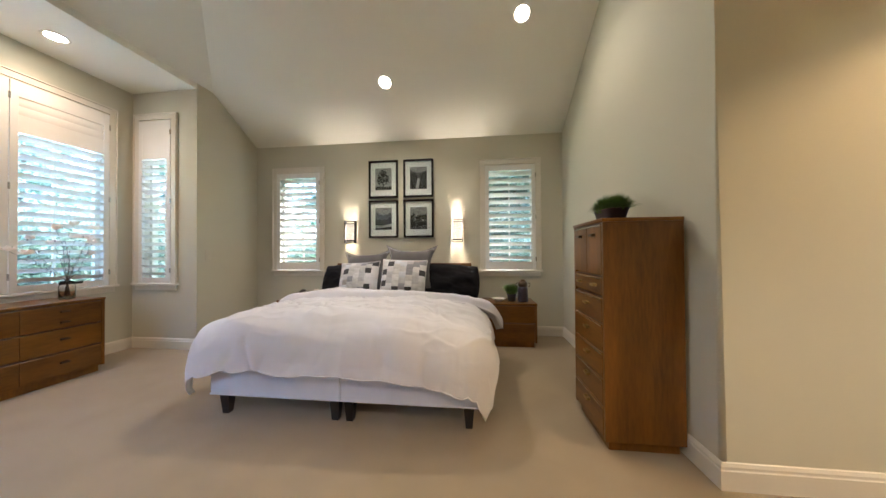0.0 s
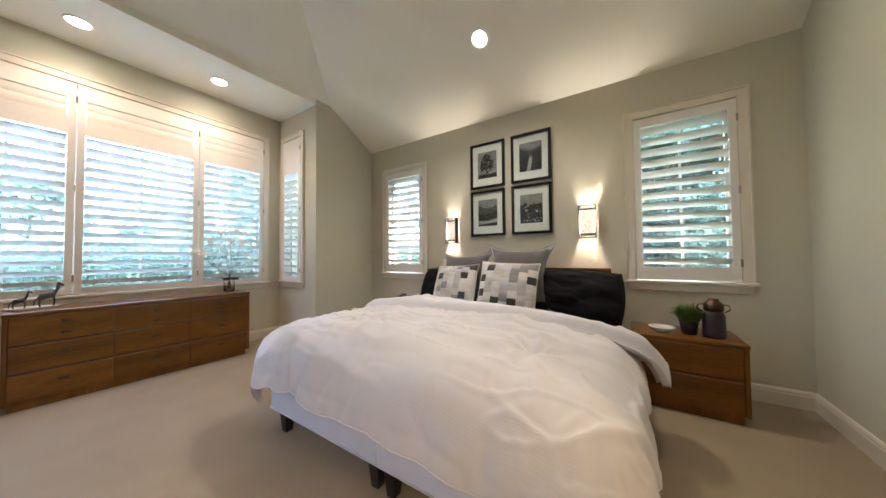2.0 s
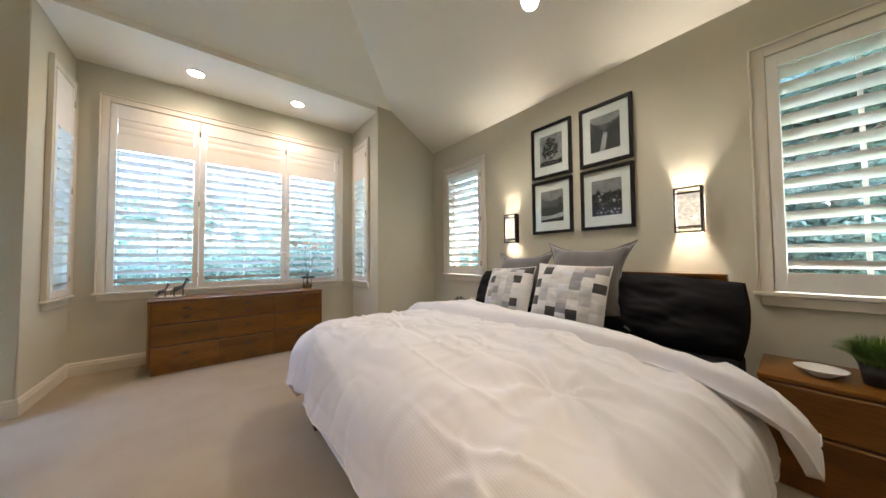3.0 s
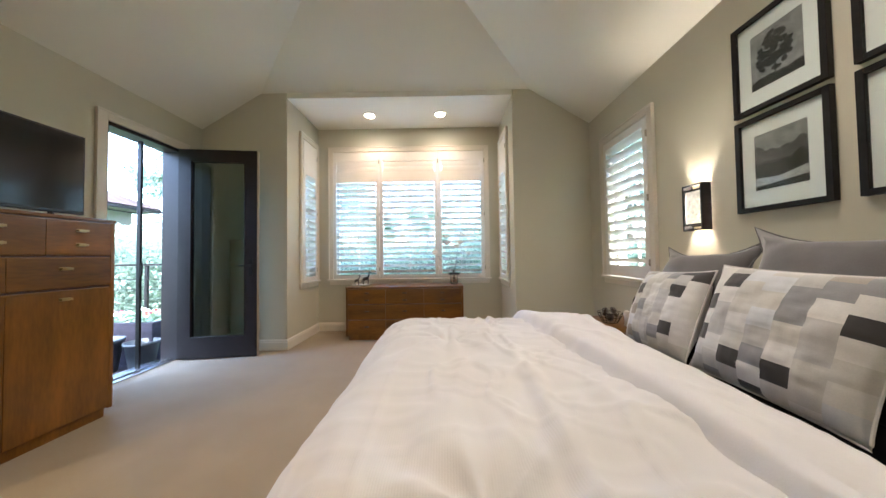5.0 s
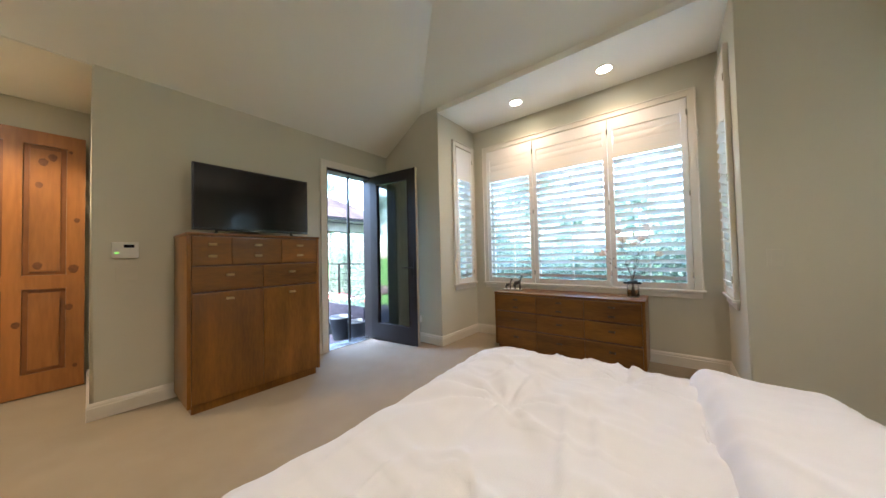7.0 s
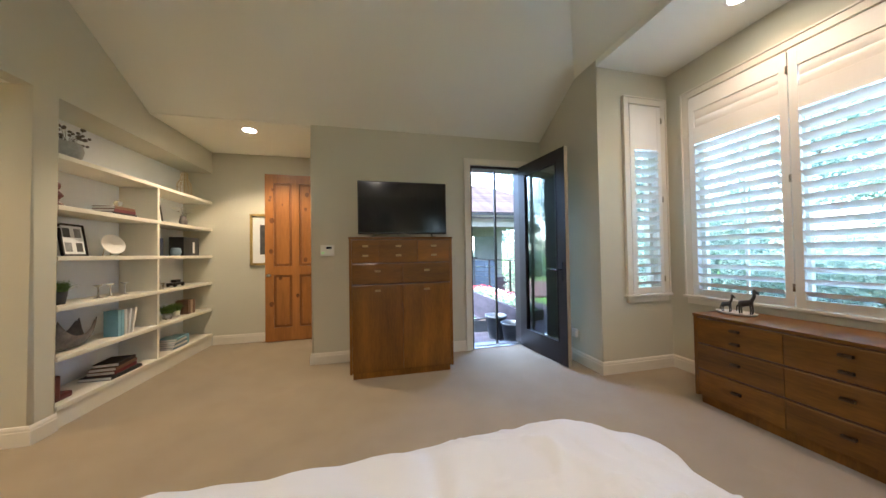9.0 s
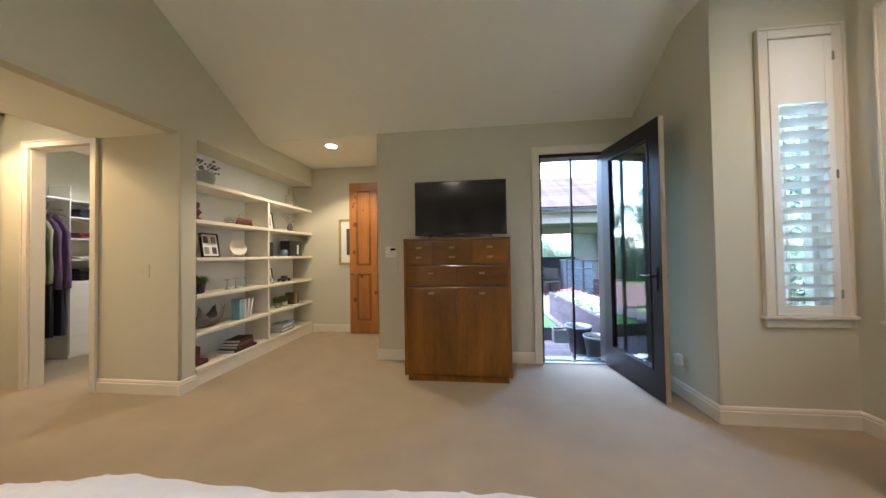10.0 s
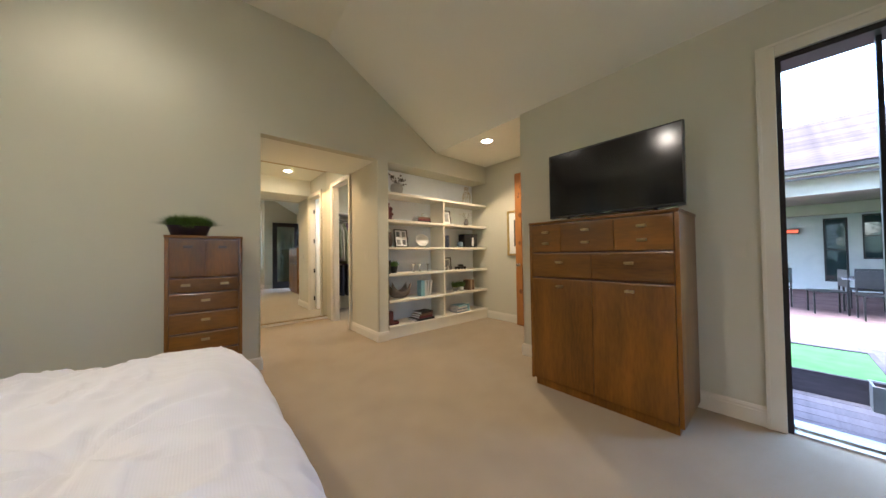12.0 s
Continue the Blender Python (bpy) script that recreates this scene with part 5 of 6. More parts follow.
def photo_frame(x, y, z, w, h, rz, rows, label, material=None, tilt=-8):
    e = thing("framed_photograph", label, "picture frame", x, y, z, rz)
    e.rotation_euler = (radians(tilt), 0, radians(rz))
    f = 0.016
    bm = bmesh.new()
    for a, b, c, d in ((-w / 2, -w / 2 + f, 0, h), (w / 2 - f, w / 2, 0, h), (-w / 2 + f, w / 2 - f, 0, f), (-w / 2 + f, w / 2 - f, h - f, h)):
        box(bm, a, b, -0.01, 0.01, c, d, 0.002)
    part("frame", bm, material or BLACKM, e)
    part("mat_board", B(-w / 2 + f, w / 2 - f, -0.002, 0.006, f, h - f), PAPERW, e)
    nx, nz = rows
    for i in range(nx):
        for j in range(nz):
            cw, ch = (w - 2 * f) / nx, (h - 2 * f) / nz
            x0, zz = -w / 2 + f + cw * i, f + ch * j
            part("photograph", B(x0 + cw * 0.2, x0 + cw * 0.8, -0.0035, -0.0022, zz + ch * 0.18, zz + ch * 0.82), GREYS[3 if (i + j) % 2 else 1], e)
    part("strut", B(-0.02, 0.02, 0.011, 0.015, 0.0, h * 0.6), BLACKM, e)


photo_frame(SX, 0.30, z5, 0.19, 0.25, -90, (1, 1), "dark-framed print with a wide pale mat")
e = lathed("orchid_pot", "tall pale vase with white silk flowers", "plant", [(0.0, 0.0), (0.035, 0.0), (0.045, 0.06), (0.03, 0.11), (0.033, 0.13), (0.0, 0.12)], WICKER, SX, -0.16, z5, "pot")
bm = bmesh.new()
for a, hh in ((0.5, 0.2), (2.2, 0.23), (4.0, 0.19), (5.2, 0.24)):
    tube(bm, [(0, 0, 0.12), (0.03 * math.cos(a), 0.06 * math.sin(a), 0.17), (0.05 * math.cos(a), 0.11 * math.sin(a), hh)], 0.002, segs=4)
part("stem", bm, TWIG, e)
for k in range(8):
    bm = bmesh.new()
    c = Vector((0.05 * math.cos(k), 0.11 * math.sin(k * 1.3), 0.19 + 0.012 * (k % 4)))
    for q in range(6):
        a = q * 1.047
        d, t = Vector((math.cos(a), math.sin(a), 0.3)) * 0.032, Vector((-math.sin(a), math.cos(a), 0)) * 0.013
        bm.faces.new([bm.verts.new(v) for v in (c, c + d * 0.5 + t, c + d, c + d * 0.5 - t)])
    part("flower", bm, PETALW, e, "white silk blossom")

photo_frame(SX, 1.20, z4, 0.25, 0.27, -82, (2, 2), "black frame holding four small photographs")
e = lathed("vase", "narrow dark vase with a white flower", "vase", [(0.0, 0.0), (0.04, 0.0), (0.05, 0.08), (0.035, 0.18), (0.03, 0.22), (0.0, 0.21)], TWIG, SX, 1.42, z4)
bm = bmesh.new()
for k in range(14):
    a = k * 0.45
    c = Vector((0.03 * math.cos(k * 2.0), 0.05 * math.sin(k * 1.7) - 0.03, 0.24 + 0.02 * math.sin(k)))
    d, t = Vector((math.cos(a), math.sin(a), 0.4)) * 0.04, Vector((-math.sin(a), math.cos(a), 0)) * 0.016
    bm.faces.new([bm.verts.new(v) for v in (c, c + d * 0.5 + t, c + d, c + d * 0.5 - t)])
part("flower", bm, PETALW, e, "large white flower head")
e = thing("plate_on_stand", "round white and silver plate on a small easel", "plate", SX + 0.05, 0.80, z4 + 0.012)
bm = bmesh.new()
lathe(bm, [(0.0, 0.0), (0.05, 0.0), (0.06, 0.006), (0.095, 0.014), (0.097, 0.018), (0.09, 0.016), (0.055, 0.010), (0.0, 0.006)], 32, cap=False)
p = part("plate", bm, CERAM, e, smooth="all")
p.location, p.rotation_euler, p.scale = (0, 0, 0.10), (0, radians(-78), 0), (1, 1.35, 1)
bm = bmesh.new()
for s in (-1, 1):
    tube(bm, [(-0.05, s * 0.05, 0.006), (-0.005, s * 0.05, -0.0065), (0.04, s * 0.04, -0.008), (0.02, s * 0.03, 0.12)], 0.003, segs=5)
part("easel", bm, BRASS, e)
for k, (yy, c) in enumerate(((0.43, 6), (0.385, 2), (0.345, 2))):
    book("dark book standing on the shelf", SX, yy, z4, 0.20, 0.15, 0.036, flat=False, c=c, group="standing books")
e = thing("photo_album_box", "black leather box with pale label", "box", SX + 0.02, -0.22, z4)
part("box", B(-0.08, 0.08, -0.16, 0.16, 0.0, 0.24), PLASTB, e, bevel=0.004)
part("label_plate", B(-0.084, -0.081, -0.06, -0.02, 0.03, 0.18), PAPERW, e, "pale label")
e = lathed("glass_jar", "small round smoky glass jar", "jar", [(0.0, 0.0), (0.04, 0.0), (0.055, 0.04), (0.045, 0.09), (0.035, 0.1), (0.0, 0.095)], BOOKM[5], SX - 0.03, 0.03, z4)

e = lathed("potted_grass", "small green plant in a dark round pot on the shelf", "plant", [(0.0, 0.0), (0.04, 0.0), (0.055, 0.10), (0.05, 0.10), (0.0, 0.09)], DARKC, SX, 1.34, z3, "pot")
grass_tuft(e, 650, 0.05, 0.12, 0.09, 18, z0=0.085)
book("dark book standing at the shelf's end", SX, 1.46, z3, 0.19, 0.15, 0.05, flat=False, c=6, group="standing books")
for k, yy in enumerate((1.0, 0.88, 0.72)):
    e = lathed("candlestick", "small silver candlestick with a wide dish", "candlestick", [(0.0, 0.0), (0.03, 0.0), (0.028, 0.006), (0.007, 0.012), (0.006, 0.10), (0.03, 0.115), (0.032, 0.12), (0.0, 0.118)], SILVER if k < 2 else GREYC, SX, yy, z3, "stem", "candlesticks")
photo_frame(SX + 0.04, 0.27, z3, 0.19, 0.21, -90, (1, 1), "black frame with a dark photograph")
e = lathed("cup", "small plain metal cup on the shelf", "cup", [(0.0, 0.0), (0.025, 0.0), (0.03, 0.07), (0.027, 0.07), (0.0, 0.01)], SILVER, SX - 0.06, 0.33, z3)
e = thing("model_car", "dark model of an old car", "model", SX - 0.02, 0.02, z3)
bm = bmesh.new()
box(bm, -0.035, 0.035, -0.11, 0.11, 0.02, 0.05, 0.008)
box(bm, -0.03, 0.03, -0.05, 0.04, 0.05, 0.085, 0.01)
part("body", bm, PLASTB, e)
for a in (-0.036, 0.036):
    for b in (-0.07, 0.07):
        bm = bmesh.new()
        lathe(bm, [(0.022, -0.006), (0.022, 0.006)], 14)
        w = part("wheel", bm, BLACKM, e)
        w.location, w.rotation_euler = (a, b, 0.022), (0, radians(90), 0)

# curled basket
e = thing("basket", "grey woven basket with two curled-up ends", "basket", SX, 1.25, z2)
bm = bmesh.new()
n, m = 26, 10
g = []
for i in range(n + 1):
    t = -1 + 2 * i / n
    row = []
    for j in range(m + 1):
        s = -1 + 2 * j / m
        y = 0.16 * t
        rim = 0.10 + 0.10 * abs(t) ** 2.2 - (0.03 if t > 0.85 else 0)
        row.append(bm.verts.new((0.085 * s * (1 - 0.25 * t * t), -y, 0.004 + rim * abs(s) ** 2.5 + 0.05 * abs(t) ** 3)))
    g.append(row)
for i in range(n):
    for j in range(m):
        bm.faces.new((g[i][j], g[i][j + 1], g[i + 1][j + 1], g[i + 1][j]))
b_ = part("body", bm, WICKER, e, smooth="all")
so = b_.modifiers.new("thick", "SOLIDIFY")
so.thickness = 0.008
for k, (yy, c, l, t) in enumerate(((0.90, 3, 0, 0.03), (0.865, 3, 0, 0.03), (0.83, 4, 0, 0.028), (0.795, 4, 6, 0.022), (0.755, 4, 12, 0.022))):
    book("pale blue and white books standing on the shelf" if c == 3 else "white book leaning on the shelf", SX - 0.03, yy, z2, 0.24, 0.11, t, lean=l, flat=False, c=c, group="standing books")
for k, (yy, m_) in enumerate(((0.13, GLASS), (-0.01, CERAM))):
    e = lathed("potted_herb", "small leafy green plant in a white or glass pot", "plant", [(0.0, 0.0), (0.04, 0.0), (0.05, 0.08), (0.046, 0.08), (0.04, 0.07), (0.0, 0.07)], m_, SX, yy, z2, "pot")
    grass_tuft(e, 500, 0.055, 0.12, 0.08, 28 + k, z0=0.07)
for k, (yy, c) in enumerate(((-0.15, 7), (-0.20, 1), (-0.25, 7))):
    book("brown book standing on the shelf", SX, yy, z2, 0.18, 0.14, 0.04, flat=False, c=c, group="standing books")

e = thing("bookend", "oxblood leather shoe-shaped bookend", "bookend", SX - 0.03, 1.42, z1)
bm = bmesh.new()
box(bm, -0.05, 0.05, -0.02, 0.05, 0.02, 0.2, 0.012)
box(bm, -0.045, 0.045, -0.12, 0.03, 0.0, 0.05, 0.018)
part("body", bm, REDC, e)
for k, (w, c, dd) in enumerate(((0.34, 6, 0.24), (0.27, 0, 0.2), (0.28, 7, 0.19), (0.25, 6, 0.18))):
    book("large book in a stack on the lowest shelf", SX, 0.86 - 0.01 * k, z1 + 0.031 * k, w, dd, 0.03, 3 * k, c=c, group="stacked books")
for k, (w, c) in enumerate(((0.26, 5), (0.25, 4), (0.24, 5), (0.25, 4), (0.22, 3))):
    book("blue and white book in a stack on the lowest shelf", SX, 0.06, z1 + 0.024 * k, w, 0.19, 0.023, 2 * k, c=c, group="stacked books")
book("teal book standing by the stack", SX, -0.11, z1, 0.12, 0.15, 0.05, flat=False, c=3, group="standing books")


# ---- wall plates, thermostat, hall picture ----
PLATE = mat("almond_plastic", (0.58, 0.55, 0.43), 0.4, var=0.03, scale=8, bump=0.0)


def wall_plate(name, label, x, y, z, rz, w=0.075, h=0.12, keys=1, cat="light switch"):
    """Local +y points into the room."""
    e = thing(name, label, cat, x, y, z, rz)
    bm = bmesh.new()
    box(bm, -w / 2, w / 2, 0.001, 0.007, -h / 2, h / 2, 0.002)
    part("plate", bm, PLATE, e)
    for k in range(keys):
        kx = (k - (keys - 1) / 2) * 0.045
        part("rocker", B(kx - 0.016, kx + 0.016, 0.007, 0.010, -0.032, 0.032), PLATE, e)


wall_plate("light_switch", "cream double switch plate below the thermostat", -0.36, YS, 1.12, 0, 0.12, 0.12, 2)
wall_plate("light_switch", "cream switch plate beside the balcony door", -1.93, YS, 1.18, 0)
wall_plate("light_switch", "cream switch plate on the wall by the alcove", XW, 4.72, 1.14, -90)
wall_plate("light_switch", "cream switch plate on the wall by the closet", 1.78, 1.665, 1.165, 0, 0.115, 0.12, 2)
wall_plate("power_outlet", "cream power outlet low on the wall", XW, 1.34, 0.30, -90, cat="outlet")
e = thing("plug_adapter", "white plug-in adapter in the outlet", "adapter", XW + 0.011, 1.34, 0.33, -90)
part("body", B(-0.03, 0.03, 0.0, 0.04, -0.045, 0.045), PLASTW, e, bevel=0.005)
e = thing("thermostat", "white thermostat with small dark display and green light", "thermostat", -0.352, YS, 1.315, 0)
part("body", B(-0.075, 0.075, 0.001, 0.03, -0.065, 0.065), PLASTW, e, bevel=0.004)
part("display", B(-0.05, 0.01, 0.0305, 0.0325, 0.02, 0.045), SCREEN, e, "dark display")
part("indicator", B(0.035, 0.06, 0.0305, 0.0325, -0.028, -0.022), mat("green_light", (0.1, 0.5, 0.05), 0.5, emit=(0.3, 1.0, 0.1), strength=0.08), e, "green indicator light")
e = thing("hall_picture", "gilt-framed print with cream mat on the hall wall", "picture", 0.66, -0.545, 1.51, 0)
bm = bmesh.new()
for a, b, c, d in ((-0.25, -0.215, -0.38, 0.38), (0.215, 0.25, -0.38, 0.38), (-0.215, 0.215, -0.38, -0.345), (-0.215, 0.215, 0.345, 0.38)):
    box(bm, a, b, 0.0, 0.03, c, d, 0.004)
part("frame", bm, GOLD, e)
part("mat_board", B(-0.215, 0.215, 0.004, 0.012, -0.345, 0.345), PAPERW, e)
part("print", B(-0.12, 0.12, 0.0125, 0.0135, -0.22, 0.22), GREYS[3], e)

# ---- closet ----
e = thing("built_in_chest", "white built-in closet drawers with bar handles", "drawers", 3.86, 0.56, 0)
part("body", B(0.02, 0.335, -0.36, 0.36, 0, 1.0), SHUT, e)
for k, (a, b) in enumerate(((0.05, 0.28), (0.285, 0.46), (0.465, 0.63), (0.635, 0.80), (0.805, 0.97))):
    f = part("drawer", B(0.0, 0.019, -0.355, 0.355, a, b), SHUT, e)
    part("handle", B(-0.025, -0.012, -0.05, 0.05, b - 0.06, b - 0.05), CHROME, f)
    for s in (-0.045, 0.04):
        part("handle_post", B(-0.0118, -0.0005, s, s + 0.006, b - 0.058, b - 0.052), CHROME, f)
e = thing("closet_shelves", "white closet shelves with folded clothes", "shelf", 3.86, 0.56, 1.0)
for z in (0.27, 0.55, 0.83, 1.05):
    part("shelf", B(0.0, 0.335, -0.35, 0.35, z, z + 0.018), SHUT, e)
for s in (-0.36, 0.351):
    part("side_panel", B(0.0, 0.335, s, s + 0.009, 0.001, 1.25), SHUT, e)
CLOTH = [mat("cloth_%s" % n, c, 0.95, var=0.2, scale=8, fine=150, bump=0.3) for n, c in (("navy", (0.02, 0.022, 0.04)), ("plum", (0.12, 0.07, 0.14)), ("sage", (0.28, 0.30, 0.18)), ("black", (0.015, 0.015, 0.015)), ("ivory", (0.5, 0.47, 0.38)), ("grey", (0.2, 0.2, 0.2)), ("brick", (0.2, 0.05, 0.04)))]
rnd = random.Random(6)
for z, c, h in ((1.0, 3, 0.16), (1.288, 4, 0.05), (1.568, 6, 0.08), (1.848, 0, 0.15)):
    for s in (-0.18, 0.12):
        f = thing("folded_clothes", "pile of folded clothes on a closet shelf", "clothes", 4.02, 0.56 + s, z + 0.002)
        bm = bmesh.new()
        for q in range(max(1, int(h / 0.04))):
            box(bm, -0.12, 0.12 - 0.01 * (q % 2), -0.11, 0.11 + 0.012 * (q % 2), 0.04 * q, 0.04 * q + 0.038, 0.014)
        part("cloth", bm, CLOTH[c], f)
e = thing("clothes_rail", "metal closet rail below a white shelf", "rail", 3.95, 1.13, 0)
bm = bmesh.new()
tube(bm, [(0, -0.19, 1.93), (0, 0.36, 1.93)], 0.014, segs=10)
part("rod", bm, CHROME, e)
part("shelf", B(-0.15, 0.24, -0.19, 0.36, 2.05, 2.07), SHUT, e)
for k in range(7):
    y = 1.01 + 0.072 * k
    g_ = thing("hanging_garment", "shirt or jacket on a hanger in the closet", "clothes", 3.95, y, 1.93, 0, "hanging clothes")
    L = rnd.uniform(0.75, 1.0)
    bm = bmesh.new()
    cols = []
    for j in range(9):
        f = j / 8
        wdt = 0.03 + 0.18 * min(1, f * 5) + 0.02 * f
        zz = -0.06 - L * f
        row = []
        for i in range(13):
            u = -1 + i / 6
            row.append(bm.verts.new((wdt * u, 0.018 * math.sin(u * 7 + k) * f + 0.01 * math.sin(u * 15 + j), zz - 0.05 * abs(u) * (1 if j == 0 else 0))))
        cols.append(row)
    for a, b in zip(cols, cols[1:]):
        for i in range(12):
            bm.faces.new((a[i], a[i + 1], b[i + 1], b[i]))
    c_ = part("garment", bm, CLOTH[(1, 1, 2, 4, 2, 5, 0, 3, 1)[k]], g_, smooth="all")
    so = c_.modifiers.new("thick", "SOLIDIFY")
    so.thickness = 0.022
    bm = bmesh.new()
    tube(bm, [(0.0, 0, 0.016), (0.012, 0, 0.022), (0.0, 0, 0.0), (0, 0, -0.05)], 0.002, segs=5)
    tube(bm, [(-0.19, 0, -0.1), (0, 0, -0.045), (0.19, 0, -0.1)], 0.004, segs=5)
    part("hanger", bm, TWIG, g_)
for k in range(5):
    y = 1.02 + 0.1 * k
    g_ = thing("hanging_trousers", "dark trousers folded over a low rail in the closet", "clothes", 3.95, y, 0.95, 0, "hanging trousers")
    part("cloth", B(-0.17, 0.17, -0.02, 0.02, -0.62, 0.02), CLOTH[(0, 3, 0, 0, 3, 5)[k]], g_, bevel=0.012)
e = thing("clothes_rail", "low metal closet rail holding trousers", "rail", 3.95, 1.13, 0)
bm = bmesh.new()
tube(bm, [(0, -0.19, 0.955), (0, 0.36, 0.955)], 0.012, segs=10)
part("rod", bm, CHROME, e)


# ---- outdoors ----
GRASS = mat("grass", (0.07, 0.13, 0.04), 0.9, var=0.4, scale=1.5, fine=40, bump=0.6, dist=0.02, spec=0.0)
TURF = mat("artificial_turf", (0.028, 0.072, 0.026), 0.9, var=0.2, scale=6, fine=200, bump=0.6, dist=0.006, spec=0.0)
DECK = mat("grey_brown_decking", (0.046, 0.045, 0.056), 0.7, var=0.3, scale=5, fine=40, bump=0.2, stretch=(1, 0.1, 1), each=0.15, spec=0.0)
BRICKP = mat("brick_paving", (0.075, 0.052, 0.052), 0.85, var=0.25, scale=4, fine=60, bump=0.3, each=0.15, spec=0.0)
PLANTER = mat("dark_planter_wood", (0.030, 0.029, 0.038), 0.7, var=0.3, scale=6, fine=50, stretch=(0.2, 0.2, 1), spec=0.0)
STUCCO = mat("cream_stucco", (0.26, 0.245, 0.22), 0.9, var=0.08, scale=3, fine=90, bump=0.3, spec=0.0)
ROOFT = mat("roof_tiles", (0.036, 0.030, 0.030), 0.8, var=0.3, scale=5, fine=50, bump=0.3, each=0.15, spec=0.0)
GREYWALL = mat("grey_stucco", (0.26, 0.27, 0.285), 0.9, var=0.08, scale=3, fine=90, bump=0.3, spec=0.0)
POTM = mat("zinc_pot", (0.05, 0.06, 0.07), 0.5, 0.3, var=0.2, scale=8)
SOIL = mat("soil", (0.05, 0.035, 0.025), 1.0, var=0.4, scale=20, bump=0.8, dist=0.02, spec=0.0)
GZ = -0.14

bm = bmesh.new()
bmesh.ops.create_grid(bm, x_segments=24, y_segments=24, size=400)
for v in bm.verts:
    v.co.z = GZ - 0.05
tagged(part("ground", bm, GRASS), kind="structure")
e = thing("patio", "grey-brown board decking outside the balcony door", "patio", 0, 0, 0)
e["kind"] = "structure"
first = None
for i in range(24):
    y = 0.43 - 0.145 * (i + 1)
    if first is None:
        first = part("board", B(-3.25, 0.4, 0, 0.139, GZ - 0.03, GZ + 0.02), DECK, e)
        first.location.y = y
    else:
        again(first, (0, y, 0))
slab("pavement", -8.0, 5.0, -12.6, -3.06, GZ - 0.04, GZ + 0.012, BRICKP)

e = thing("turf_planter", "low dark timber box filled with artificial turf", "planter", -1.87, -1.26, GZ + 0.02)
bm = bmesh.new()
for a, b, c, d in ((-0.85, 0.85, -0.58, -0.54), (-0.85, 0.85, 0.54, 0.58), (-0.85, -0.81, -0.54, 0.54), (0.81, 0.85, -0.54, 0.54)):
    box(bm, a, b, c, d, 0, 0.20, 0.004)
part("box", bm, PLANTER, e)
part("turf", B(-0.81, 0.81, -0.54, 0.54, 0.05, 0.185), TURF, e, "green artificial turf")

e = thing("raised_bed", "long dark timber raised flower bed along the terrace edge", "planter", -3.08, -1.28, GZ)
bm = bmesh.new()
for a, b, c, d in ((0.0, 0.05, -1.43, 1.43), (-0.75, -0.70, -1.43, 1.43), (-0.70, 0.0, 1.38, 1.43), (-0.70, 0.0, -1.43, -1.38)):
    box(bm, a, b, c, d, 0, 0.52, 0.004)
part("box", bm, PLANTER, e)
part("soil", B(-0.70, 0.0, -1.38, 1.38, 0.1, 0.46), SOIL, e)


def leaf_cloud(n, size, shape, seed, squash=1.0, mi=0, bm=None):
    """Small bent leaves; shape(rnd) gives each one's place."""
    rnd = random.Random(seed)
    verts, faces = [], []
    for _ in range(n):
        p = Vector(shape(rnd))
        a, t = rnd.uniform(0, 6.283), rnd.uniform(-0.9, 0.9)
        s = size * rnd.uniform(0.6, 1.3)
        d = Vector((math.cos(a) * math.cos(t), math.sin(a) * math.cos(t), math.sin(t)))
        w = d.cross(Vector((rnd.uniform(-1, 1), rnd.uniform(-1, 1), 1))).normalized() * s * 0.35 * squash
        k = len(verts)
        up = Vector((0, 0, s * 0.08))
        verts += [p, p + d * s * 0.5 + w + up, p + d * s, p + d * s * 0.5 - w + up]
        faces += [(k, k + 1, k + 2), (k, k + 2, k + 3)]
    return verts, faces


FLOWERS = [mat("petal_%s" % n, c, 0.6, var=0.15, scale=30, bump=0) for n, c in (("red", (0.55, 0.03, 0.03)), ("pink", (0.6, 0.2, 0.28)), ("white", (0.7, 0.68, 0.62)))]
rnd = random.Random(11)
for i in range(7):
    y = -2.5 + 0.39 * i
    f = thing("flowering_plant", "low flowering plant in the raised bed", "plant", -3.42 + rnd.uniform(-0.1, 0.1), y, GZ + 0.46, rnd.uniform(0, 360), "flowers in the raised bed")
    v, fa = leaf_cloud(420, 0.055, lambda r: (lambda a, q: (q * math.cos(a), q * math.sin(a), (0.3 - q) * r.uniform(0.1, 0.5)))(r.uniform(0, 6.28), 0.3 * r.random() ** 0.5), 20 + i)
    mesh_part("leaves", v, fa, LEAF, f)
    v, fa = leaf_cloud(60, 0.03, lambda r: (lambda a, q: (q * math.cos(a), q * math.sin(a), 0.16 - q * 0.3))(r.uniform(0, 6.28), 0.28 * r.random() ** 0.5), 60 + i, 2.0)
    mesh_part("petals", v, fa, FLOWERS[i % 3], f, kind="stuff")


def pot(x, y, r, h):
    e = thing("plant_pot", "round dark zinc pot standing empty on the decking", "pot", x, y, GZ + 0.02, 0, "pots on the terrace")
    bm = bmesh.new()
    lathe(bm, [(r * 0.7, 0), (r * 0.98, h * 0.9), (r * 1.06, h * 0.9), (r * 1.08, h), (r * 0.98, h), (r * 0.93, h * 0.8)], 28, cap=False)
    bm.faces.new([bm.verts.new((r * 0.7 * math.cos(k * 0.628), r * 0.7 * math.sin(k * 0.628), 0.004)) for k in range(10)])
    part("body", bm, POTM, e, smooth="all")
    bm = bmesh.new()
    lathe(bm, [(0.0, h * 0.80), (r * 0.93, h * 0.79)], 20, cap=False)
    part("soil", bm, SOIL, e)


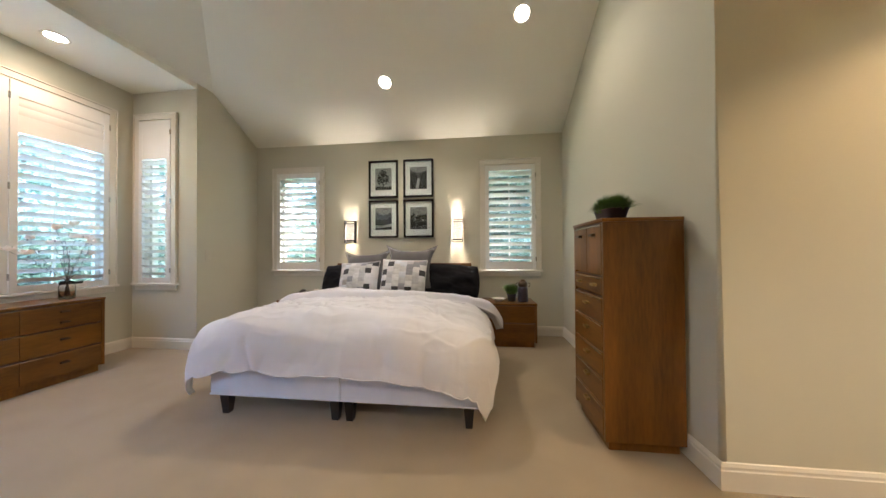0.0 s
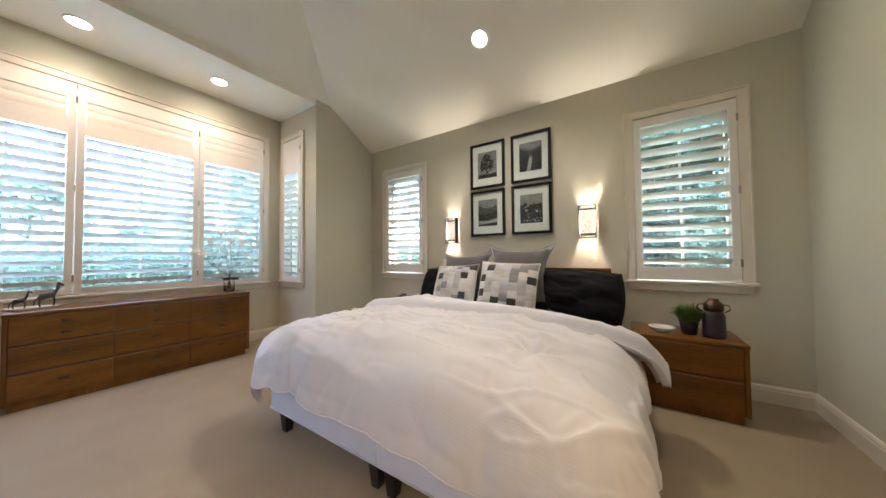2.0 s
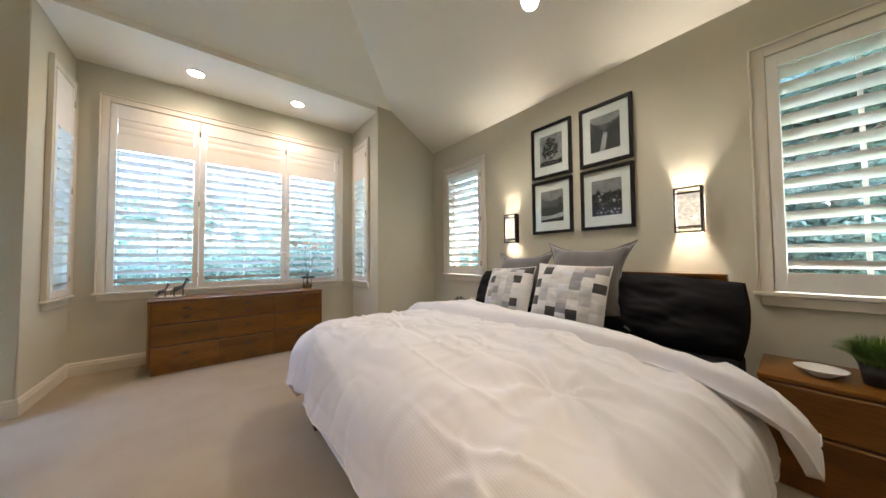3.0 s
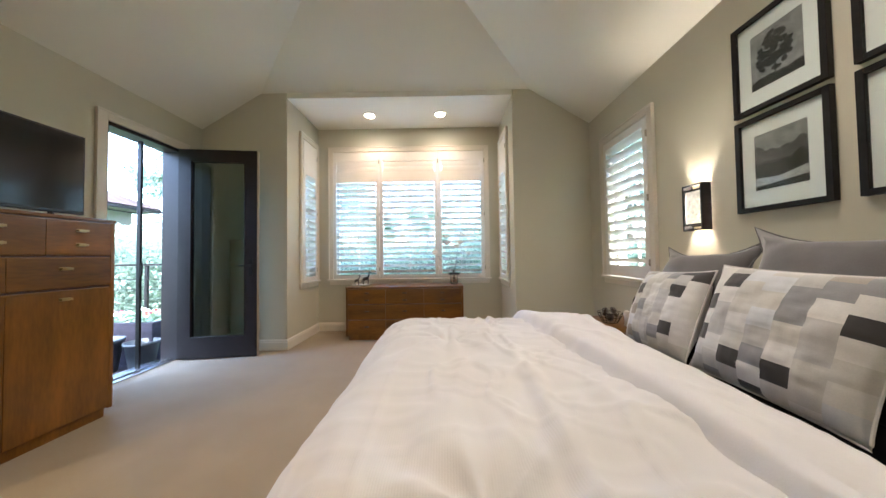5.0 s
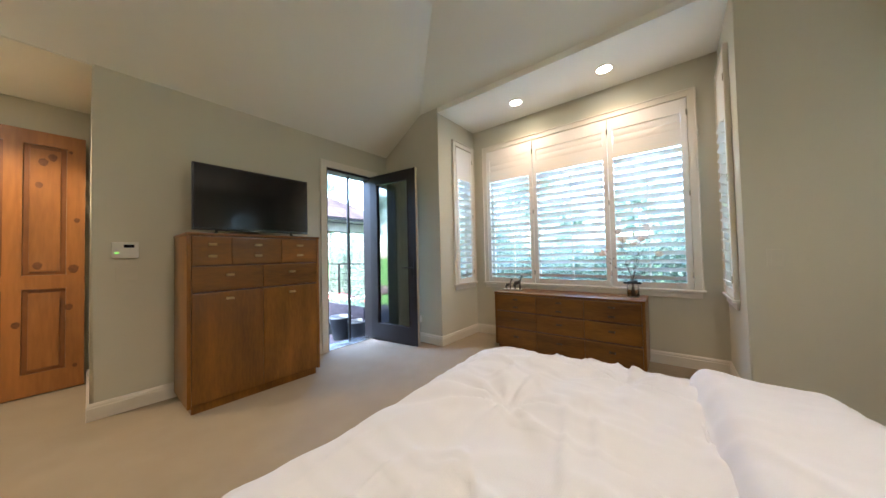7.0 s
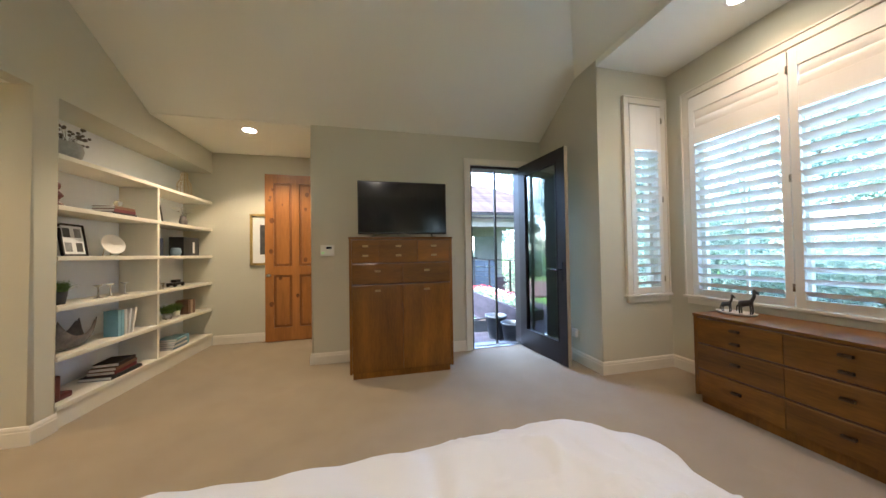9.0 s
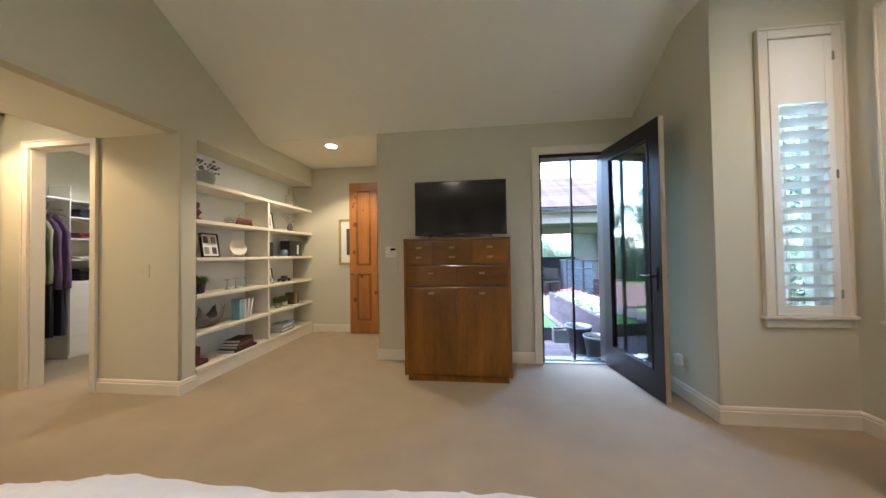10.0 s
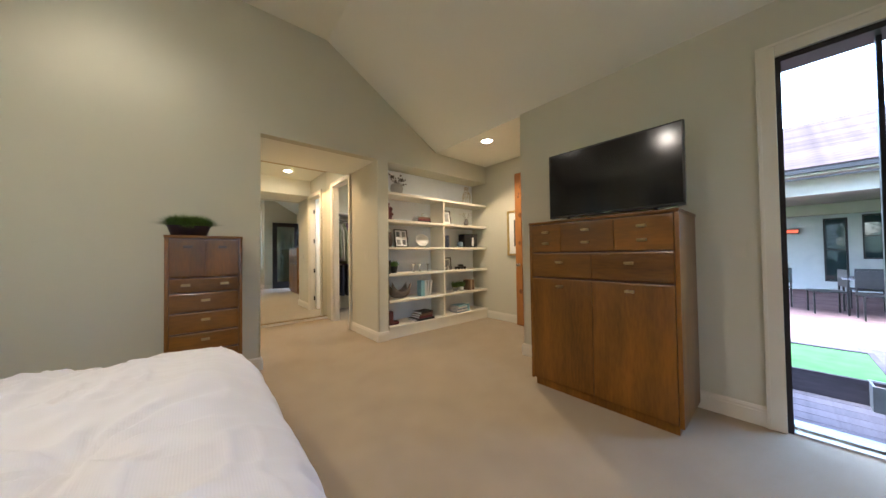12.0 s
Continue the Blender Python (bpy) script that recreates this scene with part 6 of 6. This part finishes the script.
pot(-2.90, 0.17, 0.15, 0.32)
pot(-2.79, -0.16, 0.165, 0.37)
e = thing("zinc_trough", "small dark zinc planter box on the decking", "planter", -2.72, -0.64, GZ + 0.02)
bm = bmesh.new()
for a, b, c, d in ((-0.16, 0.16, -0.1, -0.085), (-0.16, 0.16, 0.085, 0.1), (-0.16, -0.145, -0.085, 0.085), (0.145, 0.16, -0.085, 0.085)):
    box(bm, a, b, c, d, 0, 0.2, 0.002)
part("box", bm, POTM, e)
part("soil", B(-0.145, 0.145, -0.085, 0.085, 0.01, 0.17), SOIL, e)


def railing(x0, y0, x1, y1, z=GZ, h=1.22):
    L = math.hypot(x1 - x0, y1 - y0)
    e = thing("railing", "dark metal terrace railing with thin cables", "railing", x0, y0, z, math.degrees(math.atan2(y1 - y0, x1 - x0)))
    n = max(1, round(L / 1.4))
    for i in range(n + 1):
        part("post", B(L * i / n - 0.02, L * i / n + 0.02, -0.02, 0.02, 0, h - 0.03), BLACKM, e)
    part("handrail", B(-0.02, L + 0.02, -0.03, 0.03, h - 0.03, h), BLACKM, e)
    for k in range(6):
        bm = bmesh.new()
        zz = 0.14 + k * 0.165
        tube(bm, [(0.02, 0, zz), (L - 0.02, 0, zz)], 0.005, segs=5)
        part("cable", bm, BLACKM, e)


railing(-4.25, 0.2, -4.25, -5.4)


BLUEGREY = mat("blue_grey_paint", (0.035, 0.05, 0.07), 0.6, var=0.15, scale=5, spec=0.1)
GREYTOP = mat("grey_table_top", (0.10, 0.10, 0.11), 0.6, var=0.15, scale=5, spec=0.1)
DARKPANE = mat("dark_reflecting_glass", (0.012, 0.02, 0.022), 0.03, var=0.1, scale=2, bump=0)


def pavilion():
    e = thing("pavilion", "open cream pavilion with square columns and tiled hip roof", "house", -3.6, -8.6, GZ)
    w, d, h = 4.4, 3.0, 2.37
    for x in (-w + 0.2, w - 0.2):
        for y in (d - 0.2, -d + 0.2):
            bm = bmesh.new()
            box(bm, x - 0.18, x + 0.18, y - 0.18, y + 0.18, 0, h, 0.01)
            box(bm, x - 0.22, x + 0.22, y - 0.22, y + 0.22, 0.001, 0.14, 0.01)
            part("column", bm, STUCCO, e)
    part("beam", B(-w - 0.02, w + 0.02, d - 0.4, d - 0.02, h + 0.002, h + 0.34), STUCCO, e)
    part("beam", B(-w - 0.02, w + 0.02, -d + 0.02, -d + 0.4, h + 0.002, h + 0.34), STUCCO, e)
    bm = bmesh.new()
    box(bm, -w - 0.35, w + 0.35, -d - 0.35, d + 0.35, h + 0.342, h + 0.42)
    box(bm, -w - 0.42, w + 0.42, d + 0.352, d + 0.43, h + 0.32, h + 0.45, 0.01)
    part("eave", bm, STUCCO, e)
    part("gutter", B(-w - 0.45, w + 0.45, d + 0.432, d + 0.52, h + 0.36, h + 0.43), BLACKM, e)
    part("gutter", B(-w - 0.45, w + 0.45, d + 0.432, d + 0.46, h + 0.25, h + 0.28), BLACKM, e)
    bm = bmesh.new()
    zb, zt = h + 0.45, h + 2.2
    rr = [bm.verts.new(p) for p in ((-w - .45, -d - .45, zb), (w + .45, -d - .45, zb), (w + .45, d + .45, zb), (-w - .45, d + .45, zb), (-w + 2.2, 0, zt), (w - 2.2, 0, zt))]
    for f in ((0, 1, 5, 4), (1, 2, 5), (2, 3, 4, 5), (3, 0, 4), (0, 3, 2, 1)):
        bm.faces.new([rr[k] for k in f])
    roof = part("roof", bm, ROOFT, e)
    # courses of tiles on the slope that faces the terrace
    run, rise = d + 0.45, zt - zb
    ang = math.atan2(rise, run)
    course = 22
    for k in range(course):
        t = k / course
        half0 = w + 0.45 - t * 2.65
        y, z = (d + 0.45) * (1 - t), zb + rise * t
        bm = bmesh.new()
        sl = math.hypot(run, rise) / course
        vs = box(bm, -half0, half0, -sl, 0.01, 0.004, 0.03)
        o = part("tile_course", bm, ROOFT, roof)
        o.location, o.rotation_euler = (0, y, z), (-ang, 0, 0)
    # back wall: a wide opening over a dark counter, a tall window and a lower one
    y0, y1 = -d + 0.02, -d + 0.18
    bm = bmesh.new()
    for a, b, c, g in ((-w + 0.4, -2.8, 0, h), (-0.95, -0.75, 0, h), (-0.1, 0.15, 0, h), (0.6, w - 0.4, 0, h), (-2.8, -0.95, 2.42, h),
                       (-0.75, -0.1, 0, 1.0), (-0.75, -0.1, 2.32, h), (0.15, 0.6, 0, 0.3), (0.15, 0.6, 2.26, h)):
        box(bm, a, b, y0, y1, c, g)
    part("back_wall", bm, GREYWALL, e)
    part("counter", B(-2.8, -0.95, y0, y0 + 0.5, 0, 1.18), PLANTER, e, "dark counter below the opening")
    for a, b, c, g in ((-0.75, -0.1, 1.0, 2.32), (0.15, 0.6, 0.3, 2.26)):
        bm = bmesh.new()
        mid = c + (g - c) * 0.5
        for p in ((a, a + 0.04, c, g), (b - 0.04, b, c, g), (a + 0.04, b - 0.04, c, c + 0.04), (a + 0.04, b - 0.04, g - 0.04, g), (a + 0.04, b - 0.04, mid, mid + 0.03)):
            box(bm, p[0], p[1], y1 - 0.06, y1 + 0.01, p[2], p[3])
        win = part("window", bm, BLACKM, e, "dark window frame")
        part("pane", B(a + 0.04, b - 0.04, y1 - 0.04, y1 - 0.03, c + 0.04, g - 0.04), DARKPANE, win)


pavilion()
# red-lit sign on the back wall, built as a small glowing box
e = thing("patio_heater", "small red-lit sign on the pavilion's back wall", "heater", -2.35, -11.38, GZ + 1.9)
part("body", B(-0.17, 0.17, -0.03, 0.08, -0.07, 0.07), BLACKM, e, bevel=0.006)
part("element", B(-0.15, 0.15, 0.081, 0.088, -0.045, 0.045), mat("glowing_element", (0.4, 0.05, 0.02), 0.5, emit=(1.0, 0.12, 0.05), strength=0.05), e, "red glowing sign face")


def patio_chair(x, y, rz):
    e = thing("patio_chair", "dark metal garden chair by the outdoor table", "chair", x, y, GZ + 0.012, rz, "garden chairs")
    part("seat", B(-0.22, 0.22, -0.22, 0.22, 0.43, 0.46), BLACKM, e, bevel=0.006)
    bm = bmesh.new()
    box(bm, -0.22, 0.22, 0.20, 0.225, 0.55, 0.88)
    part("backrest", bm, BLACKM, e)
    for a in (-0.2, 0.2):
        for b in (-0.2, 0.21):
            part("leg", B(a - 0.012, a + 0.012, b - 0.012, b + 0.012, 0, 0.43 if b < 0 else 0.56), BLACKM, e)


for x, y, r in ((-3.25, -5.75, 185), (-3.85, -5.7, 170), (-2.7, -6.2, 100), (-3.3, -7.05, 5), (-3.9, -7.0, -10), (-2.0, -6.6, 75)):
    patio_chair(x, y, r)
e = thing("garden_table", "long dark metal garden table under the pavilion", "table", -3.5, -6.4, GZ + 0.012)
part("tabletop", B(-0.62, 0.62, -0.38, 0.38, 0.70, 0.73), GREYTOP, e, bevel=0.006)
for a in (-0.55, 0.55):
    for b in (-0.32, 0.32):
        part("leg", B(a - 0.015, a + 0.015, b - 0.015, b + 0.015, 0, 0.70), BLACKM, e)
e = thing("outdoor_cabinet", "blue-grey outdoor kitchen cabinet with a steel top", "cabinet", -4.72, -5.95, GZ + 0.012)
part("body", B(-0.42, 0.42, -0.3, 0.3, 0.0, 1.12), BLUEGREY, e, bevel=0.006)
part("worktop", B(-0.45, 0.45, -0.33, 0.33, 1.122, 1.16), POTM, e, "dark worktop", bevel=0.004)
for a, b in ((-0.40, -0.005), (0.005, 0.40)):
    f = part("door", B(a, b, 0.302, 0.318, 0.10, 1.06), BLUEGREY, e)
    part("handle", B(a + 0.06, b - 0.06, 0.32, 0.335, 0.90, 0.915), CHROME, f)


def tree(seed, h, spread):
    rnd = random.Random(seed)
    e = thing("tree", "leafy garden tree with an uneven green crown", "tree", 0, 0, GZ - 0.05, 0, "trees round the house")
    bm = bmesh.new()
    tube(bm, [(0, 0, 0), (0.1, 0.05, h * 0.25), (0.0, 0.1, h * 0.5), (0.15, 0, h * 0.85)], 0.16, 0.03, 8)
    tips = []
    for i in range(11):
        z = h * rnd.uniform(0.22, 0.8)
        a = rnd.uniform(0, 6.28)
        r = spread * rnd.uniform(0.5, 1.0) * (1.1 - 0.55 * z / h)
        tip = (r * math.cos(a), r * math.sin(a), z + h * 0.12)
        tube(bm, [(0.05, 0.05, z), (tip[0] * 0.5, tip[1] * 0.5, z + h * 0.04), tip], 0.05, 0.012, 5)
        tips.append(tip)
    tips += [(0, 0, h * 0.95)]
    part("trunk", bm, BARK, e, smooth="all")
    cl = []
    for t in tips:
        for _ in range(6):
            cl.append((t[0] + rnd.gauss(0, 0.5), t[1] + rnd.gauss(0, 0.5), t[2] + rnd.gauss(0, 0.45), rnd.uniform(0.3, 0.7)))

    def place(r):
        c = cl[int(r.random() * len(cl))]
        v = Vector((r.gauss(0, 1), r.gauss(0, 1), r.gauss(0, 0.7))).normalized() * c[3] * r.random() ** 0.4
        return (c[0] + v.x, c[1] + v.y, c[2] + v.z)

    v, fa = leaf_cloud(13000, 0.115, place, seed + 1, 1.3)
    o = mesh_part("crown", v, fa, TREEL, e, kind="stuff")
    return e


trees = [tree(41, 6.0, 2.0), tree(52, 5.0, 2.2), tree(63, 7.5, 1.8)]
spots = [(-12.5, 0.6, 0.6), (-12.6, 4.2, 0.5), (-12.0, 7.8, 0.66), (-16.5, 2.8, 0.75), (-16.0, 6.0, 0.7), (-7.0, 8.6, 0.8), (-13, -1.5, 0.9), (-9.0, -3.5, 0.75), (-11.5, -6.5, 0.95),
         (-3.6, 9.6, 0.8), (-1.4, 9.0, 0.85), (0.6, 8.4, 0.8), (2.2, 8.8, 0.9), (3.2, 9.2, 0.8), (0.7, 9.7, 0.75), (1.2, 10.5, 1.1), (-2.8, 11.5, 1.2), (-9.8, -12.5, 0.9), (-5.5, -15.0, 0.9), (-1.5, -16, 0.8), (2.5, -16, 0.9), (-16.5, 10, 1.1), (-9.6, -8.0, 0.6), (5.5, -11.5, 0.8), (8.5, -9.0, 0.9), (4.0, -18, 1.0)]
rnd = random.Random(77)
for i, (x, y, s) in enumerate(spots):
    t = trees[i] if i < 3 else copy_thing(trees[i % 3], pose(0, 0, 0))
    t.matrix_basis = pose(x, y, GZ - 0.05, 0, 0, rnd.uniform(0, 360)) @ Matrix.Diagonal((s, s, s * rnd.uniform(0.9, 1.1), 1))

# low hedge of shrubs below the windows' view
sh = thing("shrub", "dense green garden shrub", "shrub", -6.0, 2.0, GZ - 0.05, 0, "garden shrubs")
v, fa = leaf_cloud(15000, 0.055, lambda r: (lambda a, q, z: (q * math.cos(a), q * math.sin(a), z))(r.uniform(0, 6.28), r.uniform(0.2, 1.0) * 0.9, r.uniform(0.05, 1.4)), 5, 1.3)
mesh_part("leaves", v, fa, TREEL, sh, kind="stuff")
for k, (x, y) in enumerate([(-6.3, 3.4), (-6.1, 4.9), (-6.2, 0.6), (-6.4, -0.9), (-5.8, -2.6), (-6.0, -4.4), (-3.4, 7.6), (-2.0, 7.9), (-0.4, 7.7), (1.2, 7.6), (2.6, 7.9), (-5.9, 6.3), (-7.4, 2.0), (-7.8, 5.0), (-7.5, -2.0), (-4.8, 7.8), (0.5, 8.5), (1.9, 8.6), (3.4, 8.3), (-2.8, 8.6), (-1.1, 8.7), (2.9, -10.0), (4.2, -10.4), (5.6, -9.9), (6.8, -9.2), (3.5, -13.0), (-5.2, -13.6), (-6.6, -13.2)]):
    copy_thing(sh, pose(x, y, GZ - 0.05, 0, 0, 53 * k)).scale = (1.1, 1.1, 1.15 + 0.2 * (k % 3))
